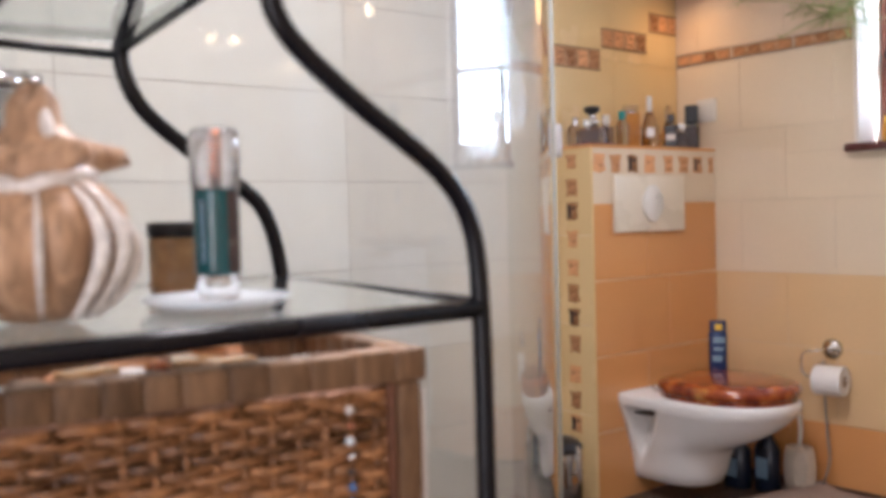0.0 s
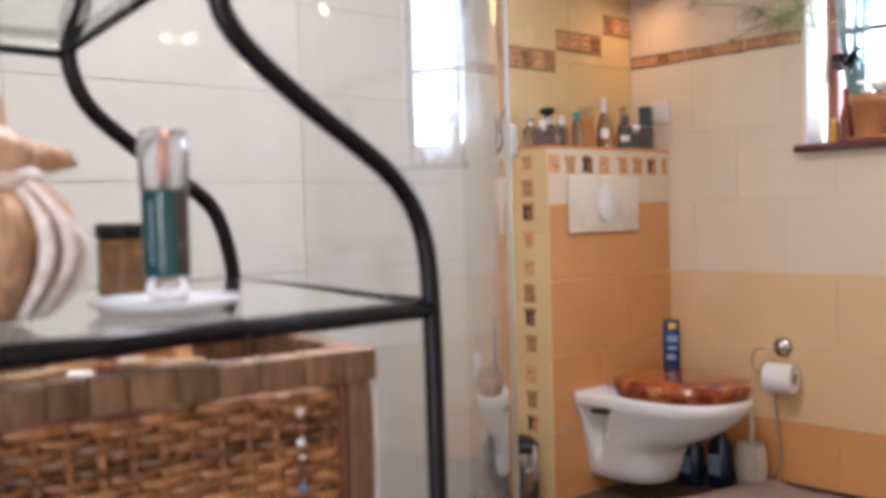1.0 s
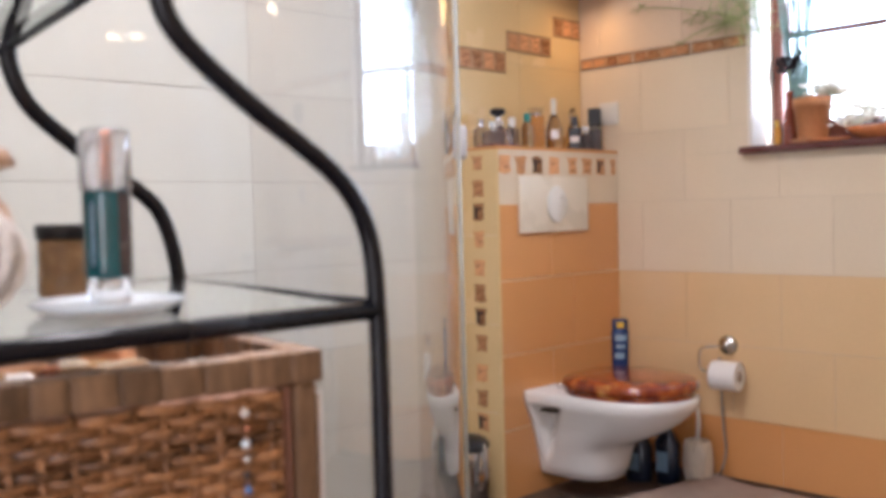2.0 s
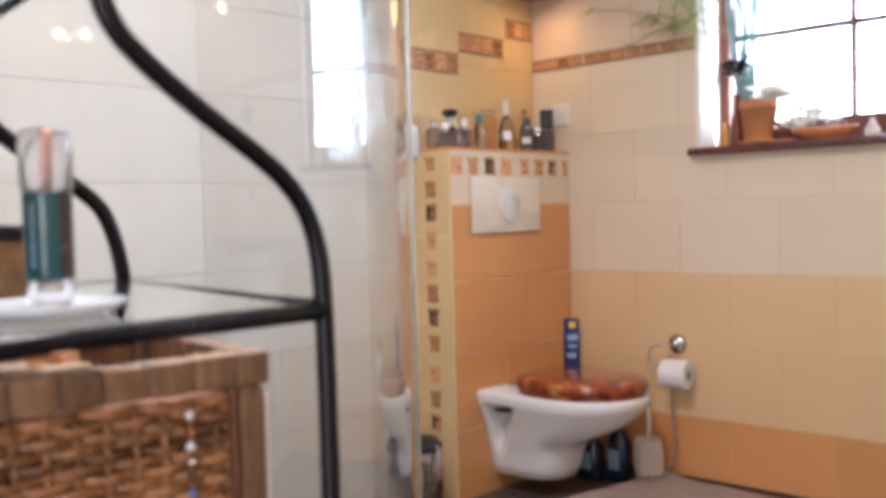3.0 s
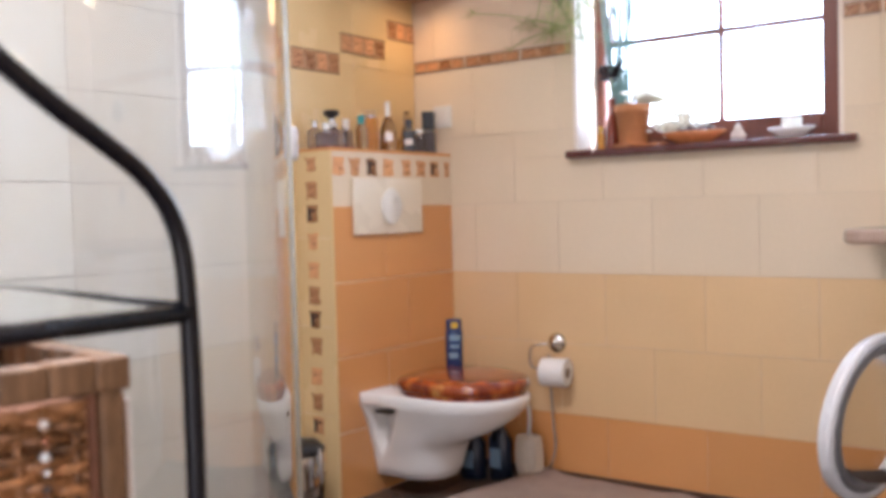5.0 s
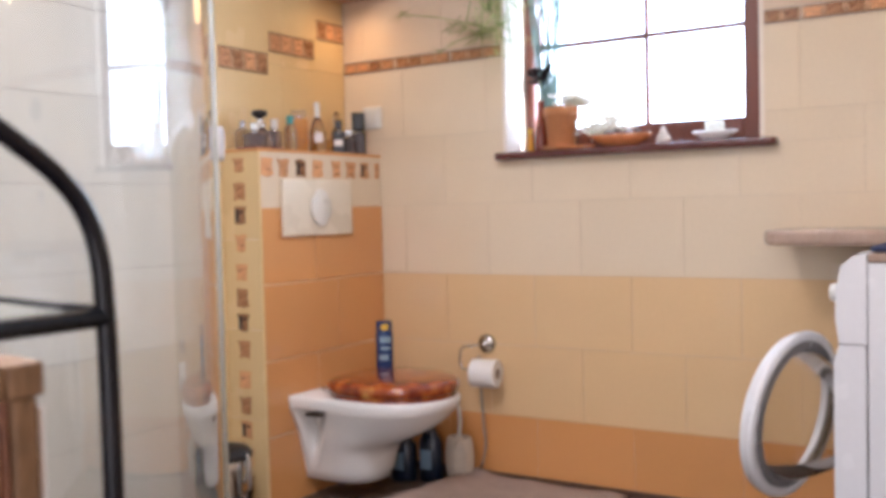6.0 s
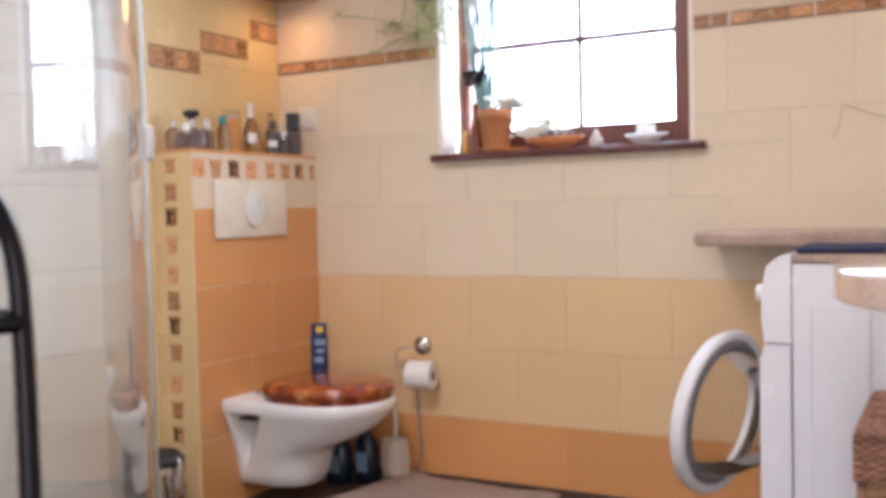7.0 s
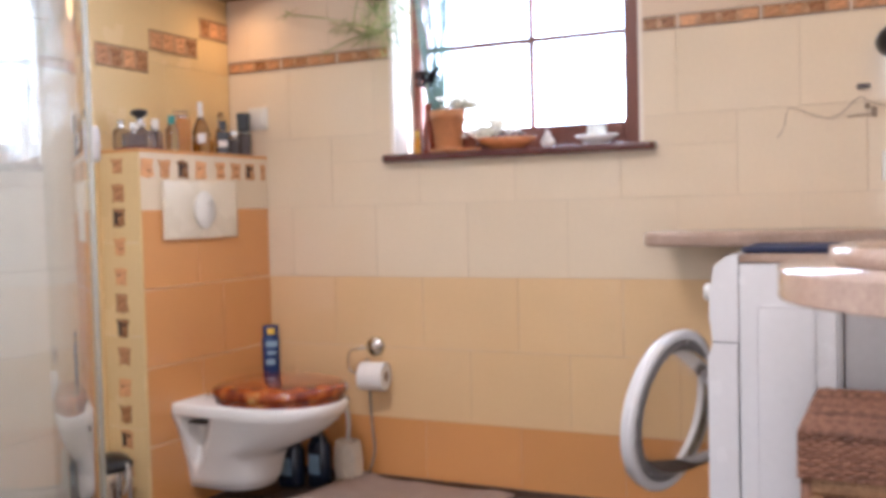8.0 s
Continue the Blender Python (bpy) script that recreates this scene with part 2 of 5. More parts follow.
def glass_mat(name, colour, stain):
    """Clear glass with faint limescale streaks."""
    m = bpy.data.materials.new(name)
    m.use_nodes = True
    n, l = m.node_tree.nodes, m.node_tree.links
    p = n["Principled BSDF"]
    p.inputs["Base Color"].default_value = (*colour, 1)
    p.inputs["Transmission Weight"].default_value = 1.0
    p.inputs["Roughness"].default_value = 0.0
    p.inputs["IOR"].default_value = 1.5
    tc, mp = n.new("ShaderNodeTexCoord"), n.new("ShaderNodeMapping")
    mp.inputs["Scale"].default_value = (9, 9, 1.3)
    tex = n.new("ShaderNodeTexNoise")
    tex.inputs["Scale"].default_value = 2.2
    tex.inputs["Detail"].default_value = 6
    ramp = n.new("ShaderNodeMapRange")
    ramp.inputs["From Min"].default_value, ramp.inputs["From Max"].default_value = 0.45, 0.75
    ramp.inputs["To Max"].default_value = stain
    white = n.new("ShaderNodeBsdfDiffuse")
    white.inputs["Color"].default_value = (0.8, 0.8, 0.8, 1)
    mix = n.new("ShaderNodeMixShader")
    l.new(tc.outputs["Object"], mp.inputs["Vector"])
    l.new(mp.outputs[0], tex.inputs["Vector"])
    l.new(tex.outputs["Fac"], ramp.inputs["Value"])
    l.new(ramp.outputs[0], mix.inputs["Fac"])
    l.new(p.outputs[0], mix.inputs[1])
    l.new(white.outputs[0], mix.inputs[2])
    l.new(mix.outputs[0], n["Material Output"].inputs["Surface"])
    return m


shower_glass = glass_mat("shower_glass", (0.935, 0.945, 0.94), 0.025)
shelf_glass = glass_mat("shelf_glass", (0.93, 0.98, 0.97), 0.02)
door_glass = bpy.data.materials.new("thin_door_glass")
door_glass.use_nodes = True
dn, dl = door_glass.node_tree.nodes, door_glass.node_tree.links
clear, gloss = dn.new("ShaderNodeBsdfTransparent"), dn.new("ShaderNodeBsdfGlossy")
clear.inputs["Color"].default_value = (0.93, 0.915, 0.89, 1)
gloss.inputs["Roughness"].default_value = 0.03
fres, both = dn.new("ShaderNodeFresnel"), dn.new("ShaderNodeMixShader")
fres.inputs["IOR"].default_value = 1.27
dl.new(fres.outputs[0], both.inputs["Fac"])
dl.new(clear.outputs[0], both.inputs[1])
dl.new(gloss.outputs[0], both.inputs[2])
dl.new(both.outputs[0], dn["Material Output"].inputs["Surface"])
pane_glass = glass_mat("pane_glass", (0.98, 0.99, 0.99), 0.02)
frost_glass = mat("frosted_dish", (0.86, 0.94, 0.98), 0.12, vary=0.04, trans=0.12, coat=0.4)
clear_cap = mat("clear_cap", (0.92, 0.92, 0.93), 0.03, vary=0.01, trans=0.9, bump=0)

# ---- mesh helpers ----


def empty(name, x=0, y=0, z=0, rz=0.0):
    ob = new(name)
    ob.empty_display_size = 0.05
    ob.matrix_basis = pose(x, y, z, 0, 0, rz)
    return ob


def part(name, bm, material, parent=None, label="", smooth=False, loc=None):
    me = bpy.data.meshes.new(name)
    bm.normal_update()
    bm.to_mesh(me)
    bm.free()
    for p in me.polygons:
        p.use_smooth = smooth
    me.materials.append(material)
    ob = new(name, me)
    if loc:
        ob.location = loc
    if parent:
        ob.parent = parent
    if label:
        ob["label"] = label
    return ob


def box(x0, x1, y0, y1, z0, z1, bevel=0.0, seg=2, bm=None):
    bm = bm or bmesh.new()
    m = Matrix.Translation(((x0 + x1) / 2, (y0 + y1) / 2, (z0 + z1) / 2)) @ Matrix.Diagonal((x1 - x0, y1 - y0, z1 - z0, 1))
    got = bmesh.ops.create_cube(bm, size=1, matrix=m)
    if bevel:
        edges = {e for v in got["verts"] for e in v.link_edges}
        bmesh.ops.bevel(bm, geom=list(edges), offset=bevel, segments=seg, affect="EDGES", profile=0.5)
    return bm


def lathe(profile, n=28, bm=None, at=(0, 0, 0), squash=1.0):
    """A turned body from (radius, height) pairs; a radius of 0 closes it."""
    bm = bm or bmesh.new()
    rings = []
    for r, z in profile:
        if r <= 1e-6:
            rings.append([bm.verts.new((at[0], at[1], at[2] + z))])
        else:
            rings.append([bm.verts.new((at[0] + r * math.cos(2 * math.pi * k / n), at[1] + squash * r * math.sin(2 * math.pi * k / n), at[2] + z)) for k in range(n)])
    for a, b in zip(rings, rings[1:]):
        for k in range(n):
            q = [a[k % len(a)], a[(k + 1) % len(a)], b[(k + 1) % len(b)], b[k % len(b)]]
            q = list(dict.fromkeys(q))
            if len(q) > 2:
                bm.faces.new(q)
    bmesh.ops.recalc_face_normals(bm, faces=bm.faces)
    return bm


def curve_points(points, steps=8, closed=False):
    """Catmull-Rom through the points."""
    p = [Vector(q) for q in points]
    if closed:
        p = [p[-1]] + p + p[:2]
    else:
        p = [2 * p[0] - p[1]] + p + [2 * p[-1] - p[-2]]
    out = []
    for i in range(1, len(p) - 2):
        for s in range(steps):
            t = s / steps
            a, b, c, d = p[i - 1], p[i], p[i + 1], p[i + 2]
            out.append(0.5 * (2 * b + (c - a) * t + (2 * a - 5 * b + 4 * c - d) * t * t + (3 * b - a - 3 * c + d) * t ** 3))
    if not closed:
        out.append(p[-2])
    return out


def tube(points, r, n=8, closed=False, bm=None, flat=1.0):
    """A round bar along points; r is one radius or one for each point."""
    bm = bm or bmesh.new()
    pts = [Vector(q) for q in points]
    rings, side = [], None
    for i, q in enumerate(pts):
        a = pts[i - 1] if i or closed else q
        b = pts[(i + 1) % len(pts)] if i < len(pts) - 1 or closed else q
        d = (b - a).normalized()
        if side is None:
            side = d.orthogonal().normalized()
        side = (side - d * side.dot(d)).normalized()
        up = d.cross(side)
        rad = r[i] if isinstance(r, (list, tuple)) else r
        rings.append([bm.verts.new(q + rad * (math.cos(2 * math.pi * k / n) * side + flat * math.sin(2 * math.pi * k / n) * up)) for k in range(n)])
    pairs = list(zip(rings, rings[1:])) + ([(rings[-1], rings[0])] if closed else [])
    for a, b in pairs:
        for k in range(n):
            bm.faces.new((a[k], a[(k + 1) % n], b[(k + 1) % n], b[k]))
    if not closed:
        bm.faces.new(rings[0][::-1])
        bm.faces.new(rings[-1])
    return bm


def slab(outline, z0, z1, bevel=0.0, seg=3, bm=None):
    """An upright prism over a plan outline."""
    bm = bm or bmesh.new()
    low = [bm.verts.new((x, y, z0)) for x, y in outline]
    top = [bm.verts.new((x, y, z1)) for x, y in outline]
    n = len(low)
    faces = [bm.faces.new(low[::-1]), bm.faces.new(top)]
    for k in range(n):
        bm.faces.new((low[k], low[(k + 1) % n], top[(k + 1) % n], top[k]))
    if bevel:
        edges = list({e for f in faces for e in f.edges})
        bmesh.ops.bevel(bm, geom=edges, offset=bevel, segments=seg, affect="EDGES", profile=0.5)
    bmesh.ops.recalc_face_normals(bm, faces=bm.faces)
    return bm


def oval(cx, cy, rx, ry, n=40, power=2.0):
    out = []
    for k in range(n):
        a = 2 * math.pi * k / n
        c, s = math.cos(a), math.sin(a)
        out.append((cx + rx * math.copysign(abs(c) ** (2 / power), c), cy + ry * math.copysign(abs(s) ** (2 / power), s)))
    return out


def structure(name, bm, material, label, category="wall", **kw):
    return tagged(part(name, bm, material, **kw), label, category, "", "structure")


# ---- large structure ----
LEFT, RIGHT, BACK, CEIL = -0.165, 2.52, -3.75, 2.35
WIN_X0, WIN_X1, WIN_Z0, WIN_Z1 = 0.535, 1.432, 1.168, 2.06
BOX_Y, BOX_Z = -0.675, 1.19
PROUD = 0.0025

floor_ob = structure("floor", box(LEFT - 0.2, RIGHT + 0.2, BACK - 0.2, 0.3, -0.12, -0.003), grout_grey, "dark stone tiled bathroom floor", "floor")
ceiling = structure("ceiling", box(LEFT - 0.2, RIGHT + 0.2, BACK - 0.2, 0.35, CEIL, CEIL + 0.1), plaster, "plain white plastered ceiling overhead", "ceiling")
wall_left = structure("wall_left", box(LEFT - 0.2, LEFT - PROUD, BACK, 0.0, 0, CEIL), grout_grey, "glossy cream tiled wall beside the shower")
wall_right = structure("wall_right", box(RIGHT, RIGHT + 0.2, BACK, 0.0, 0, CEIL), tile_cream, "cream bathroom wall above the basin")
# the opening is made up, out of view, for the fill lamp
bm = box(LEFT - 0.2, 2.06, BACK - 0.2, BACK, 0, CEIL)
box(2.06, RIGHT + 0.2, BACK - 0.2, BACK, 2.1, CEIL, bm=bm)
wall_back = structure("wall_back", bm, plaster, "plain pale plastered back wall with an unseen added opening")

bm = box(LEFT - 0.2, WIN_X0, PROUD, 0.24, 0, CEIL)
box(WIN_X1, RIGHT + 0.2, PROUD, 0.24, 0, CEIL, bm=bm)
box(WIN_X0, WIN_X1, PROUD, 0.24, 0, WIN_Z0 - 0.02, bm=bm)
box(WIN_X0, WIN_X1, PROUD, 0.24, WIN_Z1, CEIL, bm=bm)
wall_window = structure("wall_window", bm, grout, "cream and peach tiled wall round the window")

shower_partition = structure("wall_shower", box(LEFT, 0.84, -3.0, -2.92, 0, CEIL), tile_white, "short tiled partition wall closing the shower")

bm = box(LEFT - PROUD, -PROUD, BOX_Y + PROUD, PROUD, 0, BOX_Z - 0.012)
cistern_box = structure("wall_cistern_box", bm, grout_pale, "tiled cistern box standing against the wall", "boxed wall")

soffit = structure("ceiling_soffit", box(LEFT, 0.06, -0.22, 0.0, 1.785, 1.815), ceiling_wood, "brown wooden boarding in the upper corner", "soffit")

part("recessed_spot", lathe([(0.04, -0.003), (0.036, -0.006), (0.028, -0.004), (0.026, 0.0), (0.04, 0.0), (0.04, -0.003)], 24, at=(-0.04, -0.11, 1.7848)), chrome, soffit, smooth=True)
structure("reveal_left", box(WIN_X0 - 0.002, WIN_X0 + 0.012, 0.0, 0.16, WIN_Z0, WIN_Z1), reveal_paint, "pale painted window reveal in sunlight", "window reveal")
structure("reveal_right", box(WIN_X1 - 0.012, WIN_X1 + 0.002, 0.0, 0.16, WIN_Z0, WIN_Z1), reveal_paint, "pale painted window reveal in shade", "window reveal")
structure("reveal_top", box(WIN_X0 + 0.012, WIN_X1 - 0.012, 0.0, 0.16, WIN_Z1 - 0.012, WIN_Z1 + 0.002), reveal_paint, "pale painted reveal over the window", "window reveal")
structure("baseboard", box(0.0, 1.72, -0.014, 0.0, 0.0, 0.028, 0.003), skirt_dark, "thin dark skirting strip along the floor", "baseboard")

# window: outer frame, sash rails, thin glazing bars, panes and sill
window = tagged(empty("window_1", 0.983, 0.17, WIN_Z0), "dark wooden casement window with thin glazing bars", "window", "", "structure")
wx0, wx1, wz1 = WIN_X0 + 0.014 - 0.983, WIN_X1 - 0.014 - 0.983, WIN_Z1 - 0.016 - WIN_Z0
part("frame_stile", box(wx0, wx0 + 0.034, -0.02, 0.06, 0.0, wz1, 0.006), frame_wood, window)
part("frame_stile", box(wx1 - 0.085, wx1, -0.02, 0.06, 0.0, wz1, 0.006), frame_wood, window)
part("bottom_rail", box(wx0 + 0.034, wx1 - 0.085, -0.018, 0.06, 0.0, 0.085, 0.006), frame_wood, window)
part("top_rail", box(wx0 + 0.034, wx1 - 0.085, -0.018, 0.06, wz1 - 0.08, wz1, 0.006), frame_wood, window)
part("glazing_bar", box(0.010, 0.026, 0.0, 0.03, 0.085, wz1 - 0.08, 0.003), frame_wood, window)
part("glazing_bar", box(wx0 + 0.034, 0.010, 0.002, 0.028, 0.374, 0.394, 0.003), frame_wood, window)
part("glazing_bar", box(0.026, wx1 - 0.085, 0.002, 0.028, 0.375, 0.393, 0.003), frame_wood, window)
for px0, px1 in ((wx0 + 0.034, 0.010), (0.026, wx1 - 0.085)):
    for pz0, pz1 in ((0.085, 0.374), (0.394, wz1 - 0.08)):
        pane = part("pane", box(px0, px1, 0.016, 0.022, pz0, pz1), pane_glass, window)
        pane.visible_shadow = False
part("handle", tube(curve_points([(0.005, -0.03, 0.36), (0.005, -0.05, 0.34), (0.005, -0.05, 0.26)], 5), 0.007, 8), chrome, window, smooth=True)

bm = slab([(0.517, 0.16), (0.517, -0.035), (0.527, -0.048), (1.465, -0.048), (1.475, -0.035), (1.475, 0.0), (1.432, 0.0), (1.432, 0.16)], 1.143, 1.168, 0.006)
tagged(part("window_sill", bm, sill_wood), "glossy dark mahogany sill board under the window", "window sill", "", "structure")

# ---- the shower: tray, bent glass, seal ----
SX, SY, SR = 0.808, -0.792, 1.5


def shower_line(inset, steps=48):
    """Plan of the bowed screen: a wide arc out from the wall, then back along the room."""
    r = SR - inset
    start = math.acos((LEFT - SX + SR) / r)
    pts = []
    for k in range(steps + 1):
        a = start * (1 - k / steps)
        pts.append((SX - SR + r * math.cos(a), SY - SR + r * math.sin(a)))
    pts += [(SX - inset, SY - SR - 0.3), (SX - inset, -2.92)]
    return pts


shower = tagged(empty("shower_enclosure", SX - SR, SY - SR, 0), "round-fronted clear glass shower enclosure, water-streaked", "shower")
ox, oy = SX - SR, SY - SR
line_out, line_in = shower_line(0.0), shower_line(0.006)
bm = bmesh.new()
for line, turn in ((line_out, 1), (line_in, -1)):
    lo = [bm.verts.new((x - ox, y - oy, 0.05)) for x, y in line]
    hi = [bm.verts.new((x - ox, y - oy, 1.95)) for x, y in line]
    for k in range(len(line) - 1):
        bm.faces.new((lo[k], hi[k], hi[k + 1], lo[k + 1])[::turn])
screen = part("glass_screen", bm, shower_glass, shower, smooth=True)
screen.visible_shadow = False
tray = [(x - ox, y - oy) for x, y in shower_line(-0.02)] + [(LEFT - ox, -2.92 - oy)]
part("tray", slab(tray, 0.0, 0.035, 0.006), floor_stone, shower, "flat dark stone shower floor")
part("top_rail", slab([(x - ox, y - oy) for x, y in shower_line(-0.012) + shower_line(0.018)[::-1]], 1.95, 1.985, 0.003), chrome, shower)
part("bottom_rail", slab([(x - ox, y - oy) for x, y in shower_line(-0.012) + shower_line(0.018)[::-1]], 0.035, 0.055, 0.003), chrome, shower)
ang = math.atan2(-1.228 - oy, 0.366 - ox)
cx, cy = SR * math.cos(ang), SR * math.sin(ang)
seal = tube([(cx * 1.004, cy * 1.004, 0.055), (cx * 1.004, cy * 1.004, 1.0), (cx * 1.004, cy * 1.004, 1.95)], 0.0052, 10, flat=1.5)
part("door_seal", seal, rubber_clear, shower, "clear plastic edge seal", smooth=True)
part("door_handle", lathe([(0, 0), (0.008, 0.003), (0.011, 0.015), (0.011, 0.075), (0.008, 0.088), (0, 0.09)], 14, at=(cx * 1.011, cy * 1.011, 1.11)), grey_panel, shower, smooth=True)

# shower fittings on the wall
mixer = tagged(empty("shower_mixer", LEFT, -2.45, 1.27), "chrome wall-mounted shower mixer with hanging hose", "shower mixer")
part("body", tube([(0.05, -0.13, 0.02), (0.05, 0.0, 0.02), (0.05, 0.065, 0.02)], 0.026, 16), chrome, mixer, smooth=True)
part("knob", tube([(0.05, 0.066, 0.02), (0.05, 0.095, 0.02)], 0.02, 14), chrome, mixer, smooth=True)
part("inlet", tube([(-0.01, -0.08, 0.02), (0.03, -0.08, 0.02)], 0.02, 12), chrome, mixer, smooth=True)
part("inlet", tube([(-0.01, 0.03, 0.02), (0.03, 0.03, 0.02)], 0.02, 12), chrome, mixer, smooth=True)
part("hose", tube(curve_points([(0.05, -0.02, 0.0), (0.06, 0.0, -0.08), (0.05, 0.045, -0.14), (0.05, 0.03, -0.3), (0.06, -0.05, -0.5), (0.05, -0.2, -0.5), (0.04, -0.25, 0.3)], 8), 0.007, 8), hose_dark, mixer, smooth=True)
caddy = tagged(empty("soap_holder", LEFT, -2.44, 1.1), "small wire soap holder on the shower wall", "soap holder")
part("ring", tube([(0.06 + 0.05 * math.cos(a * 0.5236), 0.05 * math.sin(a * 0.5236), 0.0) for a in range(12)], 0.004, 6, True), chrome, caddy, smooth=True)
part("wall_plate", tube([(-0.005, 0, 0), (0.012, 0, 0)], 0.025, 14), chrome, caddy, smooth=True)

# ---- things by the toilet ----


def toilet():
    yc = -0.368
    t = tagged(empty("toilet", 0.0, yc, 0.0), "white wall-hung ceramic toilet with amber resin lid", "toilet")
    bm = bmesh.new()
    rows = [(0.060, 0.226, 0.098), (0.066, 0.246, 0.112), (0.10, 0.260, 0.120), (0.13, 0.267, 0.126), (0.155, 0.274, 0.132), (0.175, 0.284, 0.138), (0.19, 0.304, 0.143), (0.205, 0.336, 0.148), (0.22, 0.372, 0.152),
            (0.24, 0.414, 0.158), (0.26, 0.446, 0.166), (0.28, 0.472, 0.175), (0.30, 0.495, 0.184), (0.312, 0.505, 0.190), (0.316, 0.509, 0.192), (0.322, 0.514, 0.194), (0.326, 0.517, 0.195), (0.330, 0.520, 0.196), (0.345, 0.524, 0.197), (0.357, 0.522, 0.196), (0.363, 0.515, 0.191)]
    n, rings = 88, []
    for z, length, half in rows:
        ring = []
        for k in range(n):
            s = k / (n - 1)
            if s < 0.36:
                u = s / 0.36
                x, w = u * length * 0.5, 1.0
                side = -1
            elif s > 0.64:
                u = (1 - s) / 0.36
                x, w = u * length * 0.5, 1.0
                side = 1
            else:
                a = (s - 0.36) / 0.28 * math.pi
                x, w = length * (0.5 + 0.5 * math.sin(a) ** 0.9), abs(math.cos(a)) ** 0.85
                side = -1 if a < math.pi / 2 else 1
            hollow = 0.0
            if 0.12 < z < 0.321:
                reach = 0.05 + 0.11 * (z - 0.12) / 0.2
                hollow = 0.06 * min(1.0, max(0.0, (x - 0.022) / 0.014)) * min(1.0, max(0.0, (reach - x) / 0.07)) * min(1.0, (z - 0.12) / 0.05)
            ring.append(bm.verts.new((x, side * (half * w - hollow * w), z)))
        rings.append(ring)
    for a, b in zip(rings, rings[1:]):
        for k in range(n - 1):
            bm.faces.new((a[k], a[k + 1], b[k + 1], b[k]))
        bm.faces.new((a[-1], a[0], b[0], b[-1]))
    bm.faces.new(rings[0])
    bm.faces.new(rings[-1])
    bmesh.ops.recalc_face_normals(bm, faces=bm.faces)
    part("bowl", bm, ceramic, t, smooth=True)

    def outline(x0, x1, half):
        mid = x0 + 0.5 * (x1 - x0)
        pts = []
        for k in range(48):
            a = 2 * math.pi * k / 48
            c, s = math.cos(a), math.sin(a)
            if c > 0:
                pts.append((mid + (x1 - mid) * c, half * s))
            else:
                pts.append((mid + (mid - x0) * math.copysign(abs(c) ** 0.55, c), half * math.copysign(abs(s) ** 0.8, s)))
        return pts

    part("seat", slab(outline(0.098, 0.516, 0.186), 0.364, 0.376, 0.004), resin, t, smooth=True)
    lid, rows = bmesh.new(), []
    for s, z in ((0.97, 0.378), (0.995, 0.382), (1.0, 0.390), (0.995, 0.398), (0.97, 0.404), (0.9, 0.4085), (0.75, 0.4125), (0.5, 0.4155), (0.2, 0.417)):
        rows.append([lid.verts.new((0.31 + (x - 0.31) * s, y * s, 0.378 + 1.35 * (z - 0.378))) for x, y in outline(0.086, 0.526, 0.195)])
    for a, b in zip(rows, rows[1:]):
        for k in range(48):
            lid.faces.new((a[k], a[(k + 1) % 48], b[(k + 1) % 48], b[k]))
    lid.faces.new(rows[0][::-1])
    lid.faces.new(rows[-1])
    part("lid", lid, resin, t, "glossy amber-red resin lid", smooth=True)
    # dark sliver that stands in for the deep shade in the side recess
    part("fixing_slot", box(0.052, 0.115, -0.176, -0.12, 0.296, 0.304, 0.002), motif_dark, t)
    for y in (-0.075, 0.075):
        part("hinge", tube([(0.074, y - 0.02, 0.374), (0.074, y + 0.02, 0.374)], 0.012, 12), chrome, t, smooth=True)


toilet()

plate = tagged(empty("flush_plate", 0.0, -0.391, 0.993), "cream plastic flush plate with oval push button", "flush plate")
part("plate", box(0.001, 0.016, -0.187, 0.187, -0.097, 0.097, 0.006, 3), plastic_cream, plate, smooth=True)
btn = slab(oval(0, 0, 0.05, 0.064, 32), 0.0, 0.012, 0.005, 3)
for v in btn.verts:
    v.co = Vector((0.016 + v.co.z, v.co.x * 1.0, v.co.y))
bmesh.ops.recalc_face_normals(btn, faces=btn.faces)
part("push_button", btn, plastic_white, plate, smooth=True)

# toilet roll on a wall bracket
holder = tagged(empty("toilet_roll_holder", 0.452, 0.0, 0.49), "chrome wall holder with a round rosette", "toilet roll holder")
ros = lathe([(0, 0.0), (0.034, 0.0), (0.034, 0.008), (0.028, 0.016), (0.016, 0.018), (0.014, 0.03), (0, 0.032)], 24)
for v in ros.verts:
    v.co = Vector((v.co.x, -v.co.z, v.co.y))
bmesh.ops.recalc_face_normals(ros, faces=ros.faces)
part("rosette", ros, steel, holder, smooth=True)
part("arm", tube(curve_points([(0, -0.02, 0), (-0.02, -0.06, 0.0), (-0.065, -0.07, -0.01), (-0.075, -0.07, -0.05), (-0.06, -0.07, -0.085), (0.03, -0.07, -0.087), (0.085, -0.07, -0.087)], 6), 0.004, 8), chrome, holder, smooth=True)
roll = lathe([(0.019, -0.047), (0.048, -0.047), (0.0495, -0.044), (0.0495, 0.044), (0.048, 0.047), (0.019, 0.047), (0.019, -0.047)], 36)
for v in roll.verts:
    v.co = Vector((v.co.z, v.co.x, v.co.y))
bmesh.ops.recalc_face_normals(roll, faces=roll.faces)
core = lathe([(0.0188, -0.0475), (0.0188, 0.0475), (0.0172, 0.0475), (0.0172, -0.0475), (0.0188, -0.0475)], 24)
for v in core.verts:
    v.co = Vector((v.co.z, v.co.x, v.co.y))
bmesh.ops.recalc_face_normals(core, faces=core.faces)
